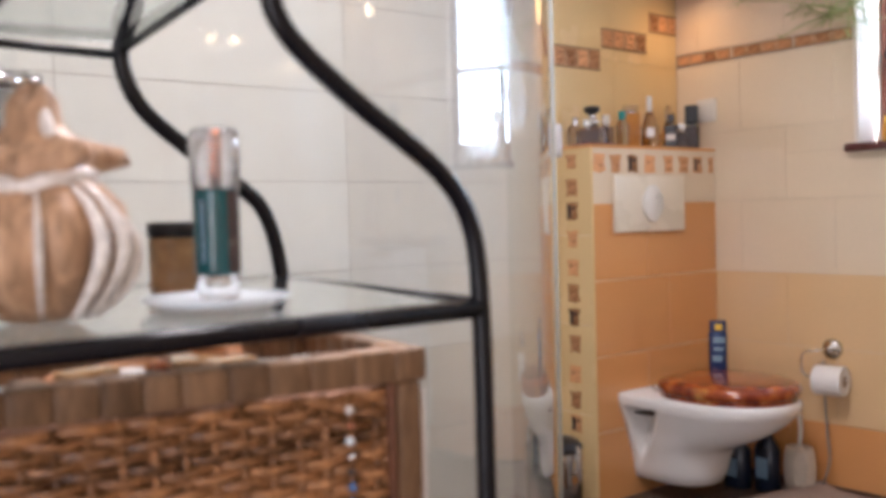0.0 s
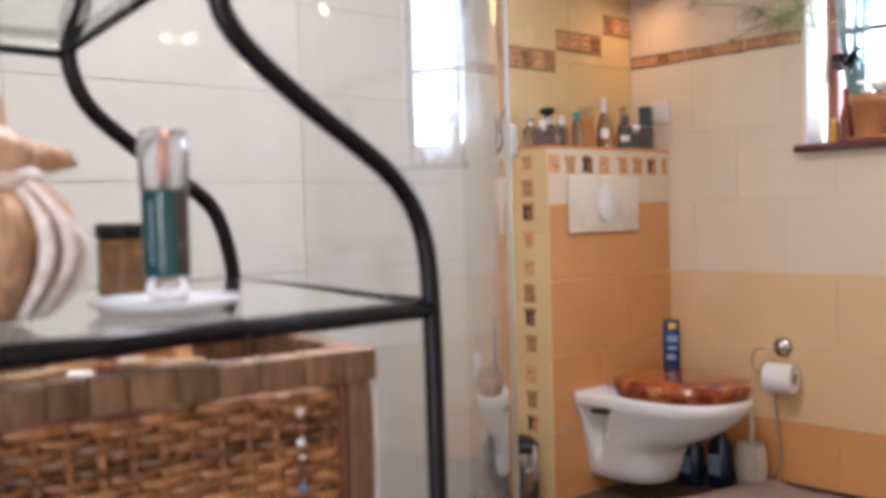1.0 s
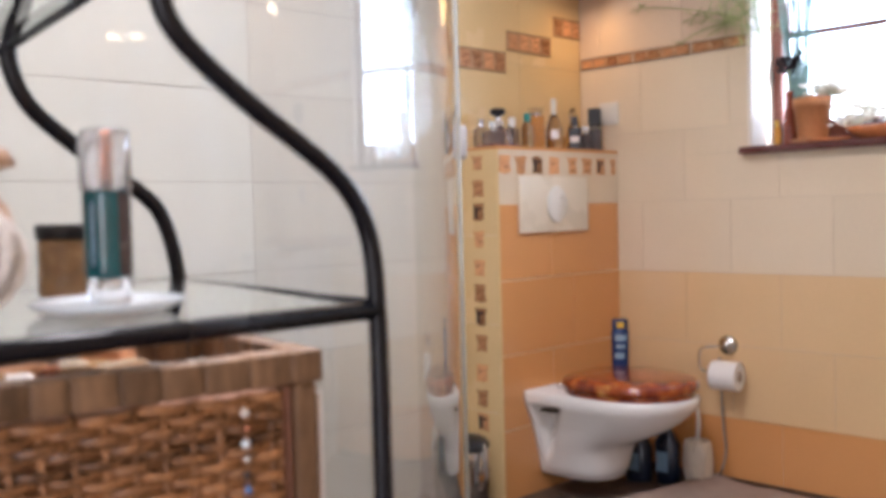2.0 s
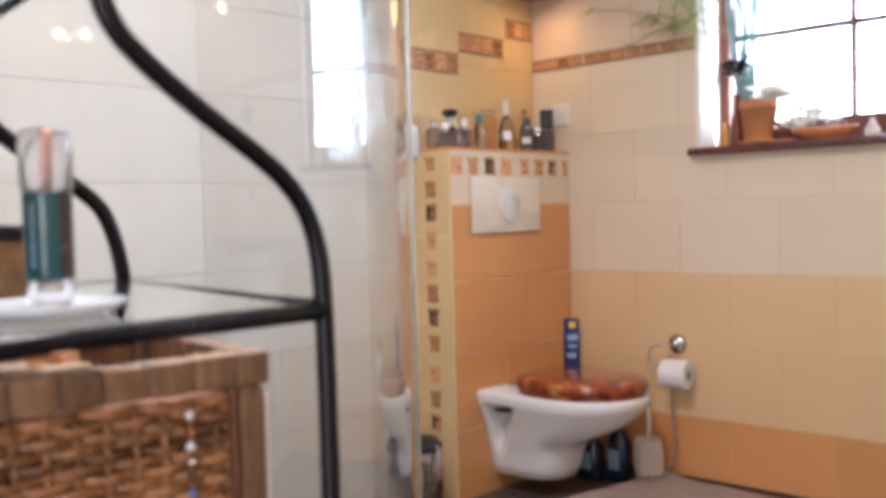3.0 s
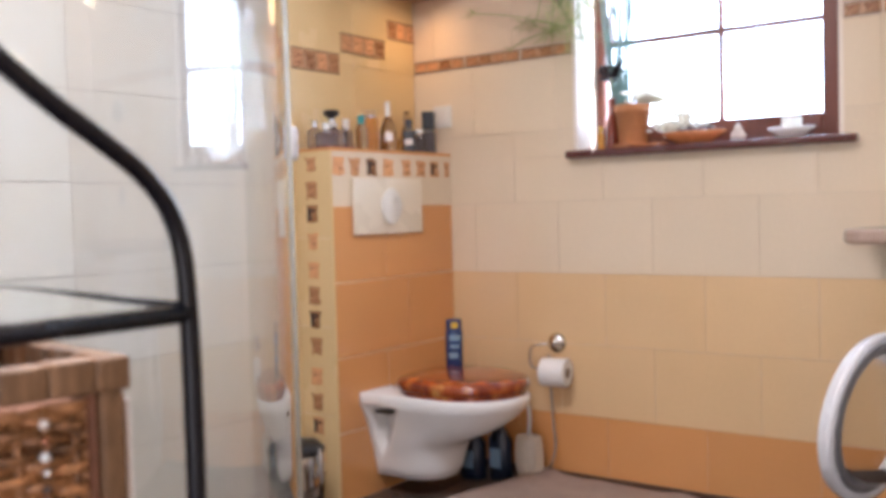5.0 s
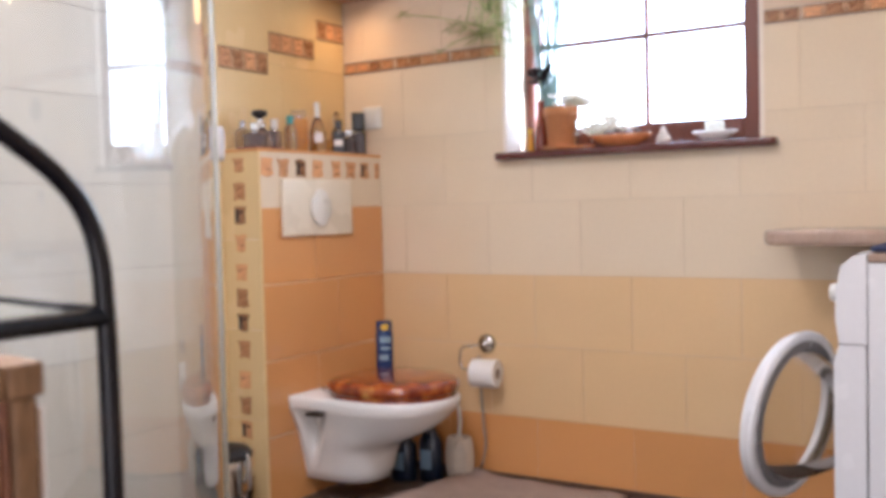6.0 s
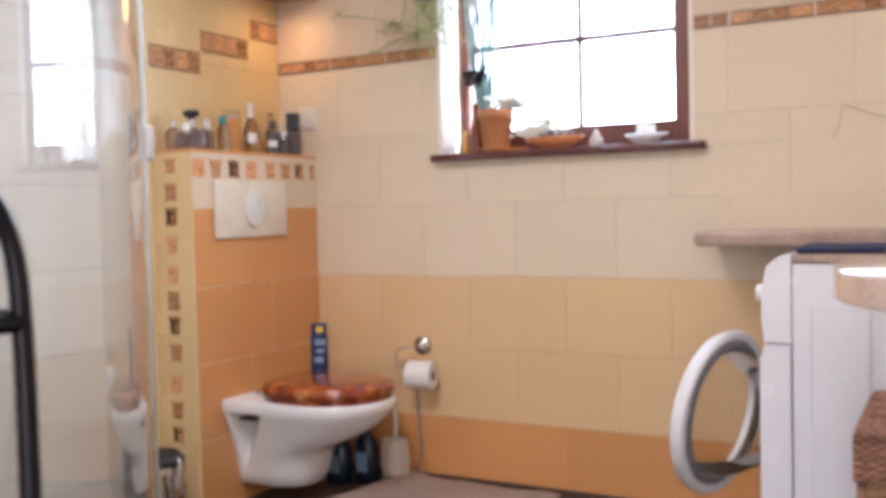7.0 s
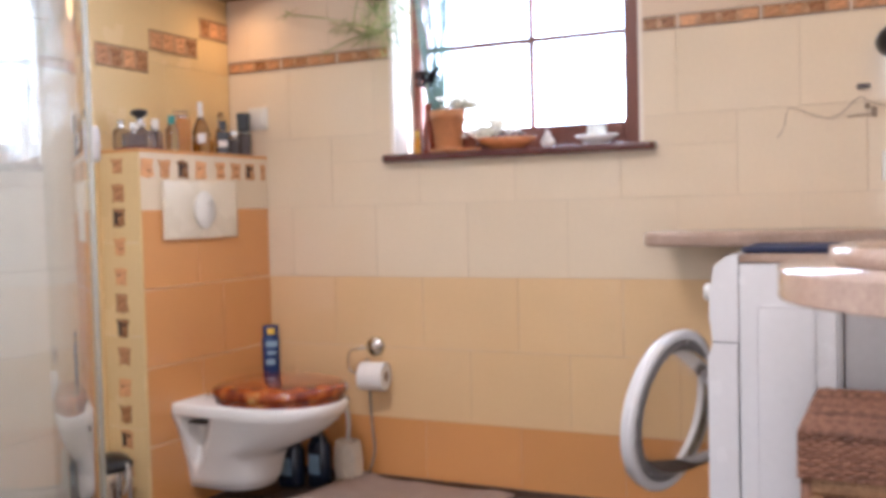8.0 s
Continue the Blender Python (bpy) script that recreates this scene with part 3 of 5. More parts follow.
tp = tagged(empty("toilet_roll", 0.480, -0.07, 0.405 - 0.010), "white toilet paper roll on its chrome arm", "toilet roll")
tp.rotation_euler = (0, 0, radians(6))
part("paper", roll, paper, tp, smooth=False)
part("core", core, cardboard, tp, "brown cardboard core", smooth=True)

spray = tagged(empty("spray_can", 0.175, -0.25, 0.4225), "blue aerosol can standing on the toilet lid", "spray can")
part("can", lathe([(0, 0), (0.029, 0), (0.031, 0.004), (0.031, 0.122), (0.027, 0.131), (0.027, 0.134)] + [(0, 0.134)], 24), can_blue, spray, smooth=True)
part("cap", lathe([(0.028, 0.131), (0.029, 0.135), (0.0285, 0.162), (0.026, 0.166), (0, 0.166)], 24), can_blue, spray, smooth=True)


def wrap_label(r, a0, a1, z0, z1, n=8):
    """A thin label lying round a can."""
    bm = bmesh.new()
    rows = []
    for z in (z0, z1):
        rows.append([bm.verts.new((r * math.cos(a0 + (a1 - a0) * k / n), r * math.sin(a0 + (a1 - a0) * k / n), z)) for k in range(n + 1)])
    for k in range(n):
        bm.faces.new((rows[0][k], rows[0][k + 1], rows[1][k + 1], rows[1][k]))
    return bm


part("emblem", wrap_label(0.0296, radians(-75), radians(-25), 0.136, 0.157), can_yellow, spray)
part("print_bar", wrap_label(0.0315, radians(-85), radians(-10), 0.092, 0.112), label_pale, spray)
part("print_bar", wrap_label(0.0315, radians(-80), radians(-20), 0.066, 0.078), label_pale, spray)
part("print_bar", wrap_label(0.0315, radians(-90), radians(-30), 0.03, 0.05), label_pale, spray)

brush = tagged(empty("toilet_brush_holder", 0.375, -0.085, 0.0), "white plastic holder with a looped handle by the wall", "toilet brush")
part("holder", lathe([(0, 0), (0.036, 0), (0.045, 0.006), (0.054, 0.05), (0.056, 0.09), (0.052, 0.135), (0.046, 0.16), (0.040, 0.163), (0.041, 0.152), (0.047, 0.09), (0.040, 0.02), (0, 0.016)], 32, squash=0.8), brush_cream, brush, smooth=True)
part("brush_head", lathe([(0, 0.03), (0.026, 0.04), (0.031, 0.09), (0.02, 0.15), (0.008, 0.165), (0, 0.166)], 20), brush_cream, brush, smooth=True)
part("handle", tube(curve_points([(0.0, 0.0, 0.155), (0.012, -0.012, 0.24), (0.0, -0.02, 0.33)], 6), 0.0075, 10), plastic_white, brush, smooth=True)
loop = [(0.026 + 0.024 * math.cos(k * 0.3927), -0.040 - 0.006 * math.sin(k * 0.3927) ** 2, 0.098 + 0.066 * math.sin(k * 0.3927)) for k in range(16)]
part("loop", tube(curve_points(loop, 3, True), 0.005, 8, True), brush_cream, brush, smooth=True)
part("hose", tube(curve_points([(0.06, 0.03, 0.02), (0.085, 0.04, 0.12), (0.075, 0.045, 0.22), (0.06, 0.05, 0.45)], 6), 0.004, 6), hose_dark, brush, smooth=True)

for bx, by, hh, rr in ((0.175, -0.15, 0.21, 0.052), (0.275, -0.12, 0.235, 0.046)):
    b = tagged(empty("cleaner_bottle", bx, by, 0.0), "dark plastic cleaner bottle under the toilet", "bottle", "cleaning bottles under the toilet")
    part("bottle", lathe([(0, 0), (rr * 0.95, 0), (rr, 0.006), (rr, hh * 0.6), (rr * 0.45, hh * 0.8), (rr * 0.4, hh * 0.86), (0, hh * 0.86)], 20, squash=0.75), cleaner_navy, b, smooth=True)
    part("cap", lathe([(rr * 0.42, hh * 0.86), (rr * 0.5, hh * 0.88), (rr * 0.45, hh), (0, hh)], 16), cleaner_navy, b, smooth=True)
    part("print_bar", box(-rr * 0.5, rr * 0.5, -rr * 0.79, -rr * 0.765, hh * 0.2, hh * 0.5), label_pale, b)

# floor mat, slightly rumpled
bm = bmesh.new()
nx, ny = 34, 30
grid = [[bm.verts.new((0.34 + 0.60 * i / nx + 0.10 * (j / ny) - 0.05, -0.62 + 0.585 * j / ny, 0.012 + 0.006 * noise.noise((i * 0.22, j * 0.22, 3)) + (0.018 * math.exp(-((i - 2) / 2.5) ** 2)))) for i in range(nx + 1)] for j in range(ny + 1)]
for j in range(ny):
    for i in range(nx):
        bm.faces.new((grid[j][i], grid[j][i + 1], grid[j + 1][i + 1], grid[j + 1][i]))
ext = bmesh.ops.extrude_face_region(bm, geom=list(bm.faces))
for v in ext["geom"]:
    if isinstance(v, bmesh.types.BMVert):
        v.co.z += 0.012
for v in bm.verts:
    v.co.z = max(v.co.z, 0.0005) - 0.0
bmesh.ops.recalc_face_normals(bm, faces=bm.faces)
tagged(part("bath_mat", bm, rug, smooth=True), "grey-brown fabric bath mat lying rumpled on the floor", "bath mat")

pbin = tagged(empty("pedal_bin", -0.018, -0.850, 0.0), "small chrome pedal bin beside the cistern box", "bin")
part("body", lathe([(0, 0.0), (0.082, 0.0), (0.084, 0.01), (0.084, 0.215), (0.080, 0.22), (0, 0.22)], 32), bin_steel, pbin, smooth=True)
part("lid", lathe([(0.086, 0.221), (0.087, 0.232), (0.07, 0.25), (0.03, 0.26), (0, 0.262)], 32), black_plastic, pbin, "dark domed lid", smooth=True)
part("base_ring", lathe([(0.0845, 0.0), (0.088, 0.002), (0.088, 0.022), (0.0845, 0.024)], 32), black_plastic, pbin, smooth=True)
part("pedal", box(0.07, 0.125, -0.02, 0.02, 0.006, 0.014, 0.003), black_plastic, pbin)
part("bail", tube(curve_points([(0.086, 0.01, 0.24), (0.10, 0.0, 0.2), (0.092, -0.01, 0.15)], 5), 0.005, 8), chrome, pbin, smooth=True)

# ---- perfume bottles on the cistern box ----


def bottle(x, y, name, label, body, material, cap, capmat, squash=1.0, liquid=None, rz=0.0):
    b = tagged(empty(name, x, y, BOX_Z + 0.001, rz), label, "perfume bottle", "perfume bottles on the cistern box")
    part("flask", lathe(body, 20, squash=squash), material, b, smooth=True)
    part("cap", lathe(cap, 16, squash=squash), capmat, b, smooth=True)
    return b


def square_bottle(x, y, name, label, w, d, h, material, cw, ch, capmat, rz=20.0, tag=None):
    b = tagged(empty(name, x, y, BOX_Z + 0.001, rz), label, "perfume bottle", "perfume bottles on the cistern box")
    part("flask", box(-w / 2, w / 2, -d / 2, d / 2, 0, h, 0.004, 2), material, b)
    part("collar", lathe([(cw * 0.35, h), (cw * 0.35, h + 0.008), (0, h + 0.008)], 14), chrome, b, smooth=True)
    part("cap", box(-cw / 2, cw / 2, -cw / 2, cw / 2, h + 0.008, h + ch, 0.003, 2), capmat, b)
    if tag:
        part("label_plate", box(-w * 0.36, w * 0.36, -d / 2 - 0.0012, -d / 2 + 0.001, h * 0.35, h * 0.62), tag, b)
    return b


square_bottle(-0.05, -0.632, "perfume_bottle", "low smoky perfume flask with a silver top", 0.072, 0.03, 0.05, perfume_violet, 0.028, 0.035, chrome, 30)
bottle(-0.075, -0.582, "perfume_bottle", "round violet perfume flask with a black knob stopper", [(0, 0), (0.04, 0), (0.052, 0.012), (0.054, 0.03), (0.045, 0.055), (0.018, 0.07), (0.012, 0.08), (0, 0.08)], perfume_violet,
       [(0.012, 0.08), (0.014, 0.102), (0.010, 0.106), (0.027, 0.112), (0.031, 0.120), (0.027, 0.130), (0.012, 0.133), (0, 0.133)], black_plastic, 0.8)
part("collar", lathe([(0.017, 0.069), (0.021, 0.074), (0.020, 0.086), (0.0145, 0.092), (0.0135, 0.101)], 18), chrome, bpy.data.objects["perfume_bottle.001"], smooth=True)
bottle(-0.105, -0.635, "perfume_bottle", "small clear flask with a silver sprayer", [(0, 0), (0.022, 0), (0.026, 0.02), (0.024, 0.06), (0.01, 0.07), (0, 0.07)], perfume_clear, [(0.01, 0.07), (0.011, 0.095), (0, 0.096)], chrome)
square_bottle(-0.065, -0.520, "perfume_bottle", "square violet glass bottle with a white cap", 0.045, 0.025, 0.065, perfume_violet, 0.022, 0.04, plastic_white, 30)
square_bottle(-0.10, -0.488, "perfume_bottle", "narrow dark brown perfume bottle", 0.02, 0.02, 0.09, motif_dark, 0.016, 0.02, motif_dark, 10)
bottle(-0.07, -0.435, "perfume_bottle", "slim pale green bottle with a teal cap", [(0, 0), (0.02, 0), (0.022, 0.006), (0.022, 0.075), (0.012, 0.09), (0.01, 0.095), (0, 0.095)], perfume_green,
       [(0.012, 0.093), (0.013, 0.118), (0.009, 0.124), (0, 0.125)], teal_cap)
square_bottle(-0.09, -0.365, "perfume_bottle", "tall amber perfume bottle with a flat glass lid", 0.062, 0.032, 0.12, perfume_amber, 0.055, 0.026, perfume_clear, 40)
bottle(-0.055, -0.305, "perfume_bottle", "clear bottle with a slim tall silver neck", [(0, 0), (0.03, 0), (0.032, 0.006), (0.031, 0.07), (0.022, 0.1), (0.010, 0.125), (0, 0.126)], perfume_clear,
       [(0.010, 0.125), (0.0105, 0.175), (0.008, 0.18), (0, 0.18)], plastic_white)
part("paper_label", wrap_label(0.0335, radians(-70), radians(-20), 0.035, 0.068), paper, bpy.data.objects["perfume_bottle.007"])
square_bottle(-0.085, -0.235, "perfume_bottle", "small amber flask with a gold neck", 0.04, 0.026, 0.05, perfume_amber, 0.02, 0.03, perfume_amber, 30)
square_bottle(-0.07, -0.165, "perfume_bottle", "black square perfume bottle with a pale label", 0.045, 0.03, 0.085, black_plastic, 0.026, 0.04, black_plastic, 35, paper)
bottle(-0.11, -0.125, "perfume_bottle", "amber bottle with a tapered clear stopper", [(0, 0), (0.024, 0), (0.026, 0.06), (0.016, 0.1), (0, 0.1)], perfume_amber, [(0.012, 0.1), (0.016, 0.13), (0.008, 0.16), (0, 0.162)], perfume_clear)
square_bottle(-0.055, -0.12, "perfume_bottle", "dark flat perfume bottle with a silver collar", 0.04, 0.026, 0.06, motif_dark, 0.03, 0.03, chrome, 30)
square_bottle(-0.06, -0.055, "perfume_bottle", "tall smoky glass bottle with a black cap", 0.05, 0.034, 0.085, motif_dark, 0.046, 0.075, black_plastic, 30)
tagged(part("bottle_tray", box(-0.10, -0.015, -0.668, -0.53, 0.0, 0.006, 0.002), tray_red, loc=(0, 0, BOX_Z + 0.0005)), "small dark red tray under the flasks", "tray")

socket = tagged(empty("wall_switch", -0.030, 0.0, 1.333), "white plastic light switch on the tiles", "switch", "", "")
part("frame", box(-0.042, 0.042, -0.011, 0.001, -0.042, 0.042, 0.004), plastic_white, socket)
part("rocker", box(-0.028, 0.028, -0.016, -0.010, -0.028, 0.028, 0.003), plastic_white, socket)
# ---- things on the window sill ----
SILL = 1.169


def flower_pot(x, y, r, h, label, material):
    p = tagged(empty("flower_pot", x, y, SILL), label, "flower pot")
    part("pot", lathe([(0, 0), (r * 0.72, 0), (r * 0.74, 0.004), (r * 0.94, h * 0.78), (r * 1.0, h * 0.79), (r * 1.02, h), (r * 0.92, h), (r * 0.9, h * 0.86), (0, h * 0.85)], 28), material, p, smooth=True)
    part("saucer", lathe([(0, -0.0), (r * 0.9, 0.0), (r * 1.15, 0.014), (r * 1.1, 0.016), (r * 0.85, 0.004)], 28), material, p, smooth=True)
    return p


pot = flower_pot(0.725, 0.075, 0.062, 0.15, "terracotta pot with white flowers on the sill", terracotta)
part("soil", lathe([(0, 0.132), (0.052, 0.13), (0.056, 0.127)], 20), soil, pot)
random.seed(5)
bm = bmesh.new()
for k in range(240):
    reach = random.random() ** 1.3
    c = Vector((0.02 + 0.20 * reach + random.uniform(-0.05, 0.05), 0.035 + random.uniform(-0.04, 0.03), random.uniform(0.03 + 0.12 * (reach < 0.3), 0.20 - 0.09 * reach)))
    for s in range(5):
        b = s * 1.2566 + random.random()
        d = Vector((math.cos(b), math.sin(b), random.uniform(0.2, 0.7))) * 0.022
        e = Vector((-math.sin(b), math.cos(b), 0)) * 0.011
        v = [bm.verts.new(c), bm.verts.new(c + d * 0.6 + e), bm.verts.new(c + d), bm.verts.new(c + d * 0.6 - e)]
        bm.faces.new(v)
part("blossoms", bm, petal_white, pot)["kind"] = "stuff"

vase = tagged(empty("bottle_vase", 0.642, 0.085, SILL), "slim dark red bottle vase with a black rose", "vase")
part("vase", lathe([(0, 0), (0.02, 0), (0.022, 0.01), (0.021, 0.09), (0.012, 0.13), (0.011, 0.17), (0.014, 0.18), (0.009, 0.18), (0, 0.175)], 20), red_glass, vase, smooth=True)
part("stalk", tube([(0, 0, 0.17), (0.0, -0.004, 0.22), (0.002, -0.006, 0.26)], 0.003, 6), leaf, vase)
bm = bmesh.new()
for k in range(46):
    a, lift = random.uniform(0, 6.28), random.random()
    rr = 0.014 + 0.032 * lift
    c = Vector((0.002, -0.006, 0.262 + 0.03 * (1 - lift) * random.uniform(-1, 1)))
    d = Vector((math.cos(a), math.sin(a), random.uniform(-0.5, 0.8)))
    e = Vector((-math.sin(a), math.cos(a), 0)) * 0.013
    u = Vector((0, 0, 1)) * 0.011
    v = [bm.verts.new(c + d * rr * 0.3), bm.verts.new(c + d * rr - e), bm.verts.new(c + d * rr * 1.15 + u), bm.verts.new(c + d * rr + e)]
    bm.faces.new(v)
part("rose", bm, petal_black, vase, "black dried rose head")

reed = tagged(empty("reed_bunch", 0.665, 0.11, SILL), "bunch of thin blue-green stems against the light", "plant")
part("pot", lathe([(0, 0), (0.022, 0), (0.03, 0.1), (0.026, 0.1), (0, 0.09)], 18), red_glass, reed, smooth=True)
for k in range(70):
    a = random.uniform(-1, 1)
    b = random.uniform(-1, 1)
    top = Vector((0.0 + 0.085 * a, -0.03 + 0.02 * b, 0.62 + 0.2 * random.random()))
    foot = Vector((0.018 * a, 0.012 * b, 0.085))
    mid = foot.lerp(top, 0.45) + Vector((0.015 * random.uniform(-1, 1), 0.0, 0.0))
    part("stem", tube(curve_points([foot, mid, top], 4), random.uniform(0.0010, 0.0017), 5), stem_blue, reed)

small = tagged(empty("small_bottle", 0.622, 0.035, SILL), "small amber glass bottle on the sill", "bottle")
part("bottle", lathe([(0, 0), (0.011, 0), (0.012, 0.004), (0.012, 0.05), (0.006, 0.062), (0, 0.062)], 16), amber_bottle, small, smooth=True)
part("cap", lathe([(0.0065, 0.06), (0.007, 0.082), (0, 0.083)], 12), can_yellow, small, smooth=True)

bowl = tagged(empty("sill_bowl", 0.955, 0.045, SILL), "shallow orange glazed bowl holding dark pebbles", "bowl")
part("bowl", lathe([(0, 0), (0.05, 0.0), (0.085, 0.02), (0.11, 0.04), (0.107, 0.042), (0.08, 0.024), (0.045, 0.008), (0, 0.007)], 32, squash=0.55), orange_bowl, bowl, smooth=True)
for k in range(22):
    a, r = random.uniform(0, 6.28), random.uniform(0, 0.065)
    s = random.uniform(0.011, 0.018)
    bm = bmesh.new()
    bmesh.ops.create_icosphere(bm, subdivisions=1, radius=s, matrix=Matrix.Translation((r * math.cos(a), 0.5 * r * math.sin(a), 0.028 + 0.4 * s + 0.02 * random.random())) @ Matrix.Diagonal((1, 0.9, 0.7, 1)))
    part("pebble", bm, pebble, bowl, smooth=True)

dish = tagged(empty("sill_plate", 0.80, 0.02, SILL), "flat glazed plate lying on the sill", "plate")
part("plate", lathe([(0, 0), (0.05, 0.0), (0.075, 0.008), (0.073, 0.011), (0.05, 0.005), (0, 0.005)], 28, squash=0.5), orange_bowl, dish, smooth=True)

boat = tagged(empty("candle_dish", 1.265, 0.06, SILL), "white candle dish with a pink candle", "candle dish")
part("dish", lathe([(0, 0), (0.035, 0.0), (0.055, 0.02), (0.075, 0.032), (0.072, 0.035), (0.05, 0.024), (0, 0.01)], 28, squash=0.6), ceramic, boat, smooth=True)
part("candle", lathe([(0, 0.012), (0.03, 0.012), (0.03, 0.062), (0.026, 0.066), (0, 0.06)], 20), petal_white, boat, smooth=True)
shell_s = tagged(empty("sea_shell", 1.10, 0.05, SILL), "small pinkish sea shell on the sill", "shell")
part("shell", lathe([(0, 0), (0.018, 0.004), (0.026, 0.016), (0.02, 0.03), (0.012, 0.04), (0.013, 0.044), (0.006, 0.054), (0, 0.062)], 18, squash=0.7), shell_white, shell_s, smooth=True)

# ---- umbrella plant hanging beside the window ----
hang = tagged(empty("hanging_plant", 0.535, -0.07, 1.795), "wall-hung umbrella plant with arching grassy leaves", "plant")
part("pot", lathe([(0, -0.09), (0.045, -0.09), (0.065, 0.05), (0.07, 0.05), (0.07, 0.06), (0.058, 0.06), (0, 0.03)], 24), wicker_dark, hang, smooth=True)
part("bracket", box(-0.01, 0.01, 0.0, 0.07, 0.02, 0.03, 0.002), black_iron, hang)


def umbel(centre, size, count, droop, seed):
    """A head of narrow blades radiating from one point."""
    rnd = random.Random(seed)
    bm = bmesh.new()
    for k in range(count):
        a = 6.2832 * k / count + rnd.uniform(-0.2, 0.2)
        el = rnd.uniform(-0.35, 0.6)
        d = Vector((math.cos(a) * math.cos(el), 0.7 * math.sin(a) * math.cos(el), math.sin(el)))
        ln = size * rnd.uniform(0.6, 1.15)
        s = d.cross(Vector((0, 0, 1)))
        s = s.normalized() * 0.0028 if s.length > 0.01 else Vector((0.0035, 0, 0))
        c = Vector(centre)
        p1 = c + d * ln * 0.5 - Vector((0, 0, droop * ln * 0.15))
        p2 = c + d * ln - Vector((0, 0, droop * ln * 0.6))
        v = [bm.verts.new(c + s * 0.5), bm.verts.new(p1 + s), bm.verts.new(p2), bm.verts.new(p1 - s), bm.verts.new(c - s * 0.5)]
        bm.faces.new(v)
    return bm


heads = [((-0.37, 0.0, -0.105), 0.06, 16), ((-0.165, 0.02, -0.165), 0.075, 20), ((-0.04, 0.0, -0.215), 0.15, 46), ((-0.215, 0.0, -0.255), 0.045, 10), ((0.05, -0.03, -0.20), 0.15, 40), ((0.0, -0.02, -0.14), 0.13, 34),
         ((0.0, 0.0, 0.02), 0.13, 20), ((0.09, -0.03, -0.26), 0.11, 22), ((-0.10, -0.01, -0.19), 0.11, 22), ((0.12, -0.04, -0.15), 0.12, 22), ((0.03, -0.02, -0.29), 0.09, 14)]
for k, (c, size, count) in enumerate(heads):
    end = Vector(c)
    top = Vector((0.02 * math.sin(k * 2.1), 0.01, 0.05))
    mid = (end + top) / 2 + Vector((0.02, -0.03, 0.05))
    if k < 2 or k == 3:
        top = Vector((0.02, 0.0, -0.21)) if k != 1 else Vector((0.0, 0.0, -0.2))
        mid = (end + top) / 2 + Vector((0.0, -0.01, 0.012))
    part("stalk", tube(curve_points([top, mid, end], 5), 0.0022, 6), leaf, hang)
    part("leaf_head", umbel(c, size, count, 0.12, 40 + k), leaf, hang)

# ---- washing machine and counter side ----
wm = tagged(empty("washing_machine", 1.74, -0.35, 0.0), "white front-loading washing machine with its door ajar", "washing machine")
side = [(0.0, 0.03), (0.0, 0.60), (0.012, 0.64), (0.004, 0.70), (0.005, 0.76), (0.016, 0.822), (0.045, 0.846), (0.072, 0.850)]


def side_prism(pts, y0, y1):
    bm = bmesh.new()
    a = [bm.verts.new((x, y0, z)) for x, z in pts]
    b = [bm.verts.new((x, y1, z)) for x, z in pts]
    bm.faces.new(a)
    bm.faces.new(b[::-1])
    for k in range(len(pts)):
        bm.faces.new((a[k], b[k], b[(k + 1) % len(pts)], a[(k + 1) % len(pts)]))
    bmesh.ops.recalc_face_normals(bm, faces=bm.faces)
    return bm


part("front_panel", side_prism(side[:3] + [(0.070, 0.64), (0.070, 0.03)], -0.30, 0.30), enamel, wm)
part("control_panel", side_prism(side[2:] + [(0.072, 0.643), (0.012, 0.643)], -0.30, 0.30), enamel, wm)
part("body", box(0.074, 0.288, -0.30, 0.30, 0.03, 0.828, 0.004), enamel, wm)
part("top_plate", box(0.074, 0.290, -0.302, 0.302, 0.830, 0.850, 0.005), marble, wm, "beige stone-look top")
part("side_panel", box(0.115, 0.242, -0.304, -0.299, 0.08, 0.728, 0.006, 3), enamel, wm)
part("back_edge", box(0.288, 0.300, -0.301, 0.30, 0.03, 0.828, 0.003), grey_panel, wm)
for fx in (0.04, 0.25):
    for fy in (-0.25, 0.25):
        part("foot", lathe([(0, 0), (0.02, 0), (0.02, 0.01), (0.01, 0.014), (0.01, 0.03), (0, 0.03)], 14, at=(fx, fy, 0)), black_plastic, wm, smooth=True)
kb = lathe([(0, 0), (0.022, 0), (0.02, 0.018), (0.016, 0.022), (0, 0.022)], 20)
for v in kb.verts:
    v.co = Vector((0.004 - v.co.z, v.co.x - 0.235, v.co.y + 0.755))
bmesh.ops.recalc_face_normals(kb, faces=kb.faces)
part("knob", kb, plastic_white, wm, smooth=True)
part("drum_gasket", tube([(-0.002, -0.02 + 0.165 * math.cos(k * 0.19635), 0.43 + 0.165 * math.sin(k * 0.19635)) for k in range(32)], 0.014, 8, True), grey_panel, wm, smooth=True)

# the open door, hinged at its far side: thick white ring, dark seal, clear bowl, hinge
th = radians(17)
lean = 0.12
door_dir, door_in = Vector((-math.sin(th), -math.cos(th), 0)), Vector((math.cos(th), -math.sin(th), 0))
DR = 0.217
hinge = Vector((-0.070, 0.130, 0.423))
centre = hinge + door_dir * DR


def on_door(bm):
    """Turn a body made along z into the plane of the open door, which leans back a little."""
    for v in bm.verts:
        up = v.co.y
        v.co = centre + door_dir * v.co.x + Vector((lean * up, 0, up)) + door_in * v.co.z
    bmesh.ops.recalc_face_normals(bm, faces=bm.faces)
    return bm


